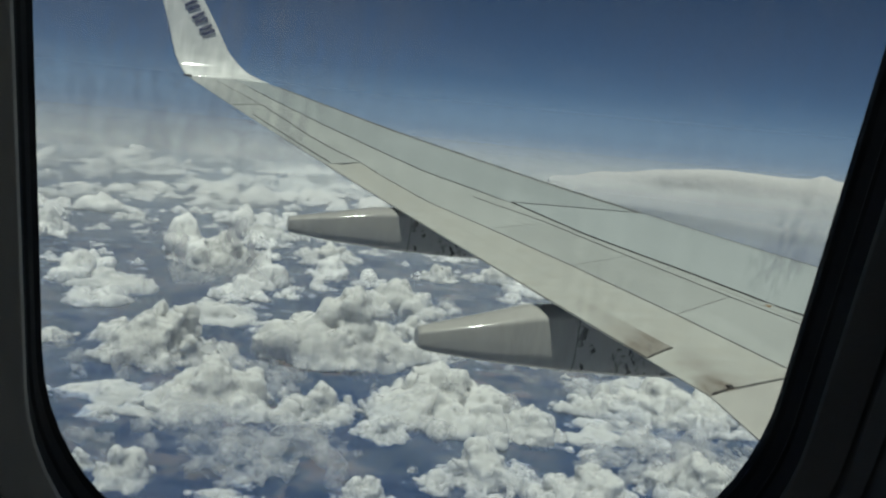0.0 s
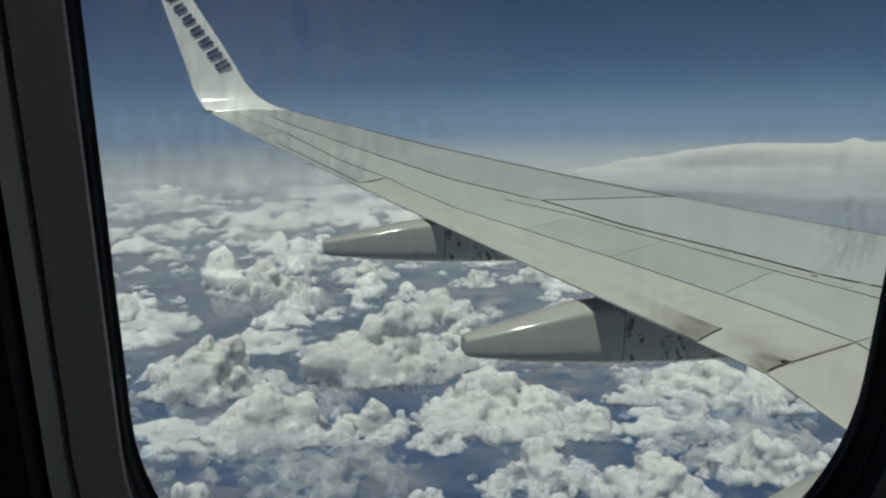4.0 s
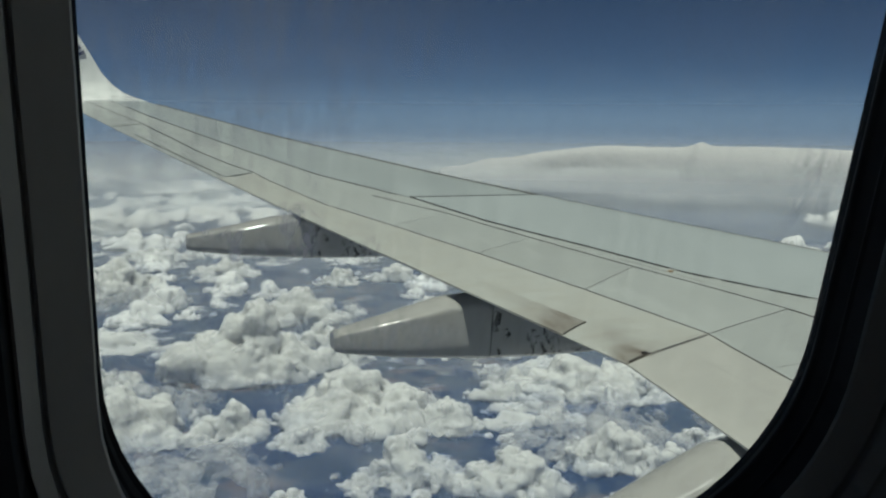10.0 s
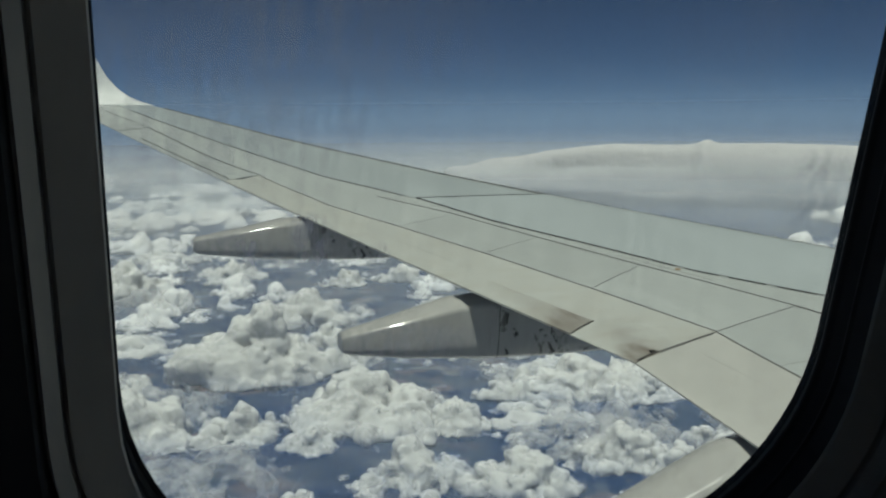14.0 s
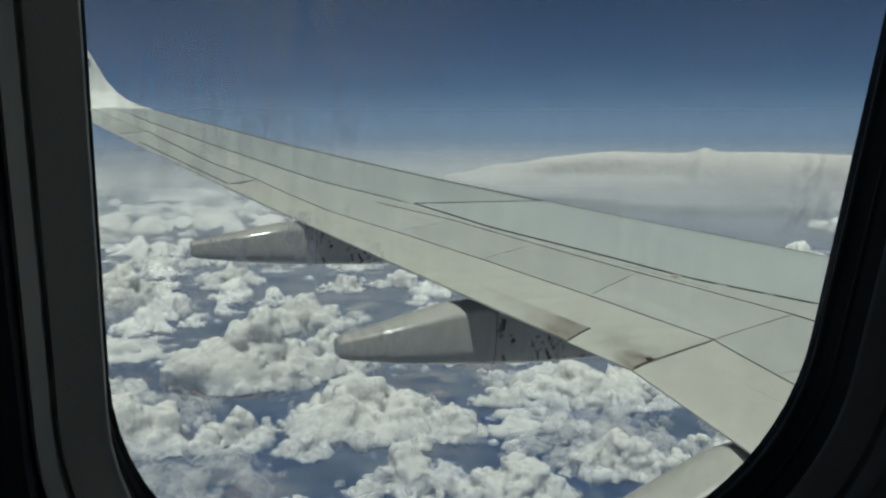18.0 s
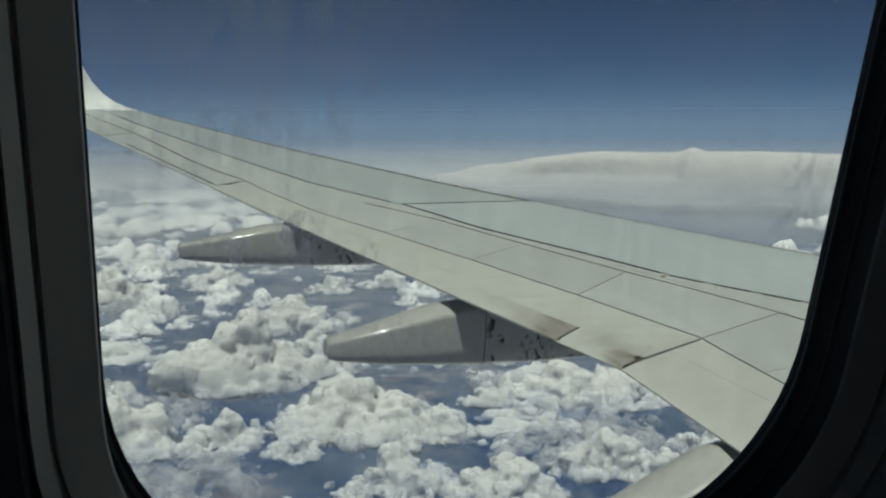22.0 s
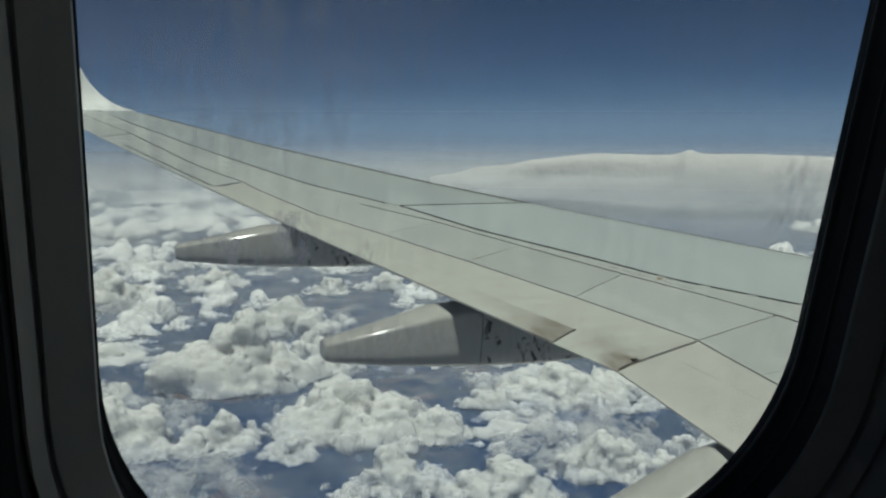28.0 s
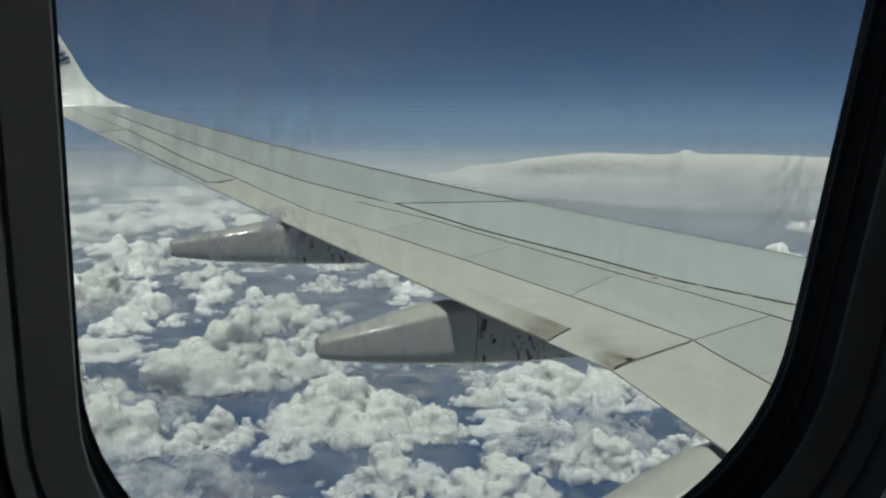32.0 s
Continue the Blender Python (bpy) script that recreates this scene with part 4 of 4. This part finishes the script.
# shapes of 60 m that the smaller and farther clouds share
SMALL = [shape_of(60, rng.uniform(14, 30), 1.3, CLOUD) for _ in range(10)]
LOW = [shape_of(60, rng.uniform(5, 9), 1.5, CLOUD) for _ in range(5)]
MID = [shape_of(60, rng.uniform(12, 24), 2.0, CLOUD_FAR) for _ in range(8)]
SCRAP = [heap(rng, 60, 9, 1.3, 45, 1)[1][0] for _ in range(4)]
SCRAP = [mesh_of("thin_cloud", *o, FRINGE) for o in SCRAP]
# low grey banks between the heaps
BANKS = [(4.5, 690, 120), (-25.0, 700, 130), (-25.0, 1150, 150), (-11.0, 960, 130), (-18.0, 1000, 140)]
for k, (az, dist, wide) in enumerate(BANKS):
    cloud(LOW[k % 5], az, dist, wide / 60, 0.8, "low ragged grey cloud bank between taller heaps", DECK_Z - 3, rng.uniform(0, 6))
# thin torn vapour: nothing but wispy skins
WISPS = [(10.5, 660, 130), (13.5, 700, 120), (7.0, 640, 90), (-6.0, 760, 80), (-17.0, 760, 130), (-21.0, 690, 100), (1.0, 980, 110), (-9.5, 880, 120), (-18.5, 1200, 160), (-26.0, 820, 140), (15.5, 600, 80), (-14.0, 600, 120), (-17.0, 575, 90), (-23.0, 620, 110), (4.0, 800, 90)]
for k, (az, dist, wide) in enumerate(WISPS):
    ob = new("thin_cloud", SCRAP[k % 4])
    ob.location = bearing(az, dist, DECK_Z + 2)
    ob.rotation_euler = (0, 0, rng.uniform(0, 6))
    ob.scale = (wide / 60, wide / 60, wide / 60)
    tagged(ob, "thin torn grey cloud drifting between the heaps", "cloud", "clouds below the aircraft")
# more cumulus between and beyond them
placed = [(bearing(a, d, 0), w) for a, d, w, _ in HEAPS]
for count in range(1500):
    az, dist = rng.uniform(-36, 34), math.sqrt(rng.uniform(500 ** 2, 1900 ** 2))
    wide = rng.choice((14, 24, 40, 60, 90)) * rng.uniform(0.8, 1.3) * (1.25 if dist > 900 else 0.75)
    spot = bearing(az, dist, 0)
    if any((spot - p).length < 0.36 * (wide + w) for p, w in placed) or len(placed) > 340:
        continue
    if noise.noise(spot / 170.0) + 0.5 * noise.noise(spot / 60.0) < (0.10 if dist < 800 else -0.16):
        continue
    placed.append((spot, wide))
    low = rng.random() < 0.45
    cloud(LOW[count % 5] if low else SMALL[count % 10] if dist < 900 else MID[count % 8], az, dist, wide / 60, rng.uniform(0.8, 1.2),
          "low ragged pale cloud" if low else "small white cumulus cloud", DECK_Z, rng.uniform(0, 6.3))


def scattered(name, label, shapes, spots, mat):
    """Many clouds too far to count, joined."""
    vs, fs, base = [], [], 0
    for k, (az, dist, size, tall, z) in enumerate(spots):
        v, f = shapes[k % len(shapes)]
        c, n = math.cos(k * 2.4), math.sin(k * 2.4)
        vs.append(v @ np.array(((c, n, 0), (-n, c, 0), (0, 0, 1))) * (size, size, size * tall) + np.array(bearing(az, dist, z)))
        fs.append(f + base)
        base += len(v)
    ob = new(name, mesh_of(name, np.concatenate(vs), np.concatenate(fs), mat))
    return tagged(ob, label, "clouds", "", "stuff")


COARSE = [heap(rng, 60, rng.uniform(9, 18), 3.0, None, 0)[0] for _ in range(8)]
far = []
while len(far) < 620:
    az, dist = rng.uniform(-36, 34), math.sqrt(rng.uniform(1750 ** 2, 4500 ** 2))
    spot = bearing(az, dist, 0)
    if az < 2 and noise.noise(spot / 420.0) + 0.6 * noise.noise(spot / 150.0) > -0.15:
        far.append((az, dist, rng.uniform(0.5, 2.6), rng.uniform(0.7, 1.2), DECK_Z))
scattered("far_clouds", "crowded pale cumulus clouds towards the hazy horizon", COARSE, far, CLOUD_FAR)
# the same broken deck on the other sides of the aircraft
CRUDE = [heap(rng, 60, rng.uniform(18, 26), 4.0, None, 0)[0] for _ in range(4)]
around = [(rng.uniform(42, 318), math.sqrt(rng.uniform(60 ** 2, 2200 ** 2)), rng.uniform(1, 2.4), 1.0, DECK_Z) for _ in range(300)]
around += [(rng.uniform(-40, 42), rng.uniform(30, 300), rng.uniform(1, 2), 1.0, DECK_Z) for _ in range(60)]
scattered("cloud_deck", "broken white cumulus deck far below the aircraft", CRUDE, around, CLOUD_FAR)
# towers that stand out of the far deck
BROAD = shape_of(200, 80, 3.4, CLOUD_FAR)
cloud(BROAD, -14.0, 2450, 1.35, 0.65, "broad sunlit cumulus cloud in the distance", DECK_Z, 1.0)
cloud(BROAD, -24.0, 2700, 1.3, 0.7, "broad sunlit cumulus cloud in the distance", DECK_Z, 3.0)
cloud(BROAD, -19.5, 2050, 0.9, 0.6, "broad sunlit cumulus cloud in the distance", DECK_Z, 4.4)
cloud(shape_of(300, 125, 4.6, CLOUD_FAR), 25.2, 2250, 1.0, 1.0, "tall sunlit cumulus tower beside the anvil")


def anvil():
    """A wide storm cloud with a level, smooth top and ragged sides."""
    voxel, half = 10.0, np.array((900.0, 260.0, 150.0))
    lo = -half - 80
    size = np.ceil(2 * (half + 80) / voxel).astype(int)
    g = np.stack(np.meshgrid(*(lo[k] + voxel * np.arange(size[k]) for k in range(3)), indexing="ij"), -1)
    p = g.reshape(-1, 3)
    x = np.abs(p[:, 0] / half[0]) ** 2.6
    back = 0.2 * np.clip(110 - p[:, 2], 0, None)
    q = (x + np.abs((p[:, 1] - back) / half[1]) ** 2.2) ** 0.42
    top = 142.6 - 0.0021 * np.clip(-p[:, 1], 0, None) ** 2 - 0.2 * np.clip(p[:, 1], 0, None)
    # low domes that break through the level top
    for bx, wide_, tall in ((-430, 110, 5), (-158, 22, 13), (330, 60, 6)):
        top = top + tall * np.exp(-((p[:, 0] - bx) / wide_) ** 2)
    top = top - 48 * np.clip((np.abs(p[:, 0]) - 420) / 420, 0, 1.5) ** 1.3 + 4
    f = np.minimum((1.05 - q) * 240, top - p[:, 2])
    f = np.minimum(f, p[:, 2] + 75)
    f = f + 7 * (lattice(p / 150.0 + 11) - 0.5)
    rough = np.clip((140 - p[:, 2]) / 50, 0.08, 1)
    f = f + 110 * (lattice(p / 260.0 + 5) - 0.5) * rough
    f = f + 40 * (lattice(p / 110.0 + 8) - 0.5) * rough + 2 * (np.abs(2 * lattice(p / 40.0 + 2) - 1) - 0.4)
    field = f.reshape(size).astype(np.float32)
    field[[0, -1]] = field[:, [0, -1]] = field[:, :, [0, -1]] = -1
    v, f = skin(field, lo, voxel)
    ob = new("anvil_cloud", mesh_of("anvil_cloud", v, f, CLOUD_SMOOTH))
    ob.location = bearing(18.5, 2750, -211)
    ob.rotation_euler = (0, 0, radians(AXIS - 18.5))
    tagged(ob, "broad grey storm cloud with a smooth level top", "cloud")


anvil()


def low_layer(z, haze_amount, vapour_amount, shift, lo, hi):
    """Blue haze about the clouds' bases with torn patches of thin vapour in it."""
    m, nt, b = material("low_haze_and_vapour")
    out = nt.nodes["Material Output"]
    nt.nodes.remove(b)
    clear, d, tl = nt.nodes.new("ShaderNodeBsdfTransparent"), nt.nodes.new("ShaderNodeBsdfDiffuse"), nt.nodes.new("ShaderNodeBsdfTranslucent")
    half, ms = nt.nodes.new("ShaderNodeMixShader"), nt.nodes.new("ShaderNodeMixShader")
    half.inputs[0].default_value = 0.5
    v = coords(nt)
    v.node.inputs["Location"].default_value = (shift, shift * 0.7, shift * 0.4)
    torn = math_node(nt, "ADD", math_node(nt, "MULTIPLY", noise_node(nt, v, 0.022, 9, 0.62, 0.4), 0.62), math_node(nt, "MULTIPLY", noise_node(nt, v, 0.0055, 4), 0.38))
    patch = ramp(nt, torn, [(lo, (0, 0, 0)), (hi, (1, 1, 1))])
    tone = mix(nt, patch, HAZE_BLUE, (0.82, 0.83, 0.84))
    for n in (d, tl):
        nt.links.new(tone, n.inputs[0])
    nt.links.new(d.outputs[0], half.inputs[1])
    nt.links.new(tl.outputs[0], half.inputs[2])
    nt.links.new(math_node(nt, "ADD", haze_amount, math_node(nt, "MULTIPLY", patch, vapour_amount)), ms.inputs[0])
    nt.links.new(clear.outputs[0], ms.inputs[1])
    nt.links.new(half.outputs[0], ms.inputs[2])
    nt.links.new(ms.outputs[0], out.inputs[0])
    sheet("haze_layer", 4850, z, m, "thin blue haze with torn vapour over the land", "structure")


low_layer(-223.0, 0.22, 0.22, 0.0, 0.50, 0.66)
low_layer(-217.0, 0.02, 0.20, 60.0, 0.50, 0.64)
low_layer(-211.0, 0.01, 0.18, 130.0, 0.53, 0.66)
low_layer(-205.0, 0.01, 0.16, 210.0, 0.55, 0.68)
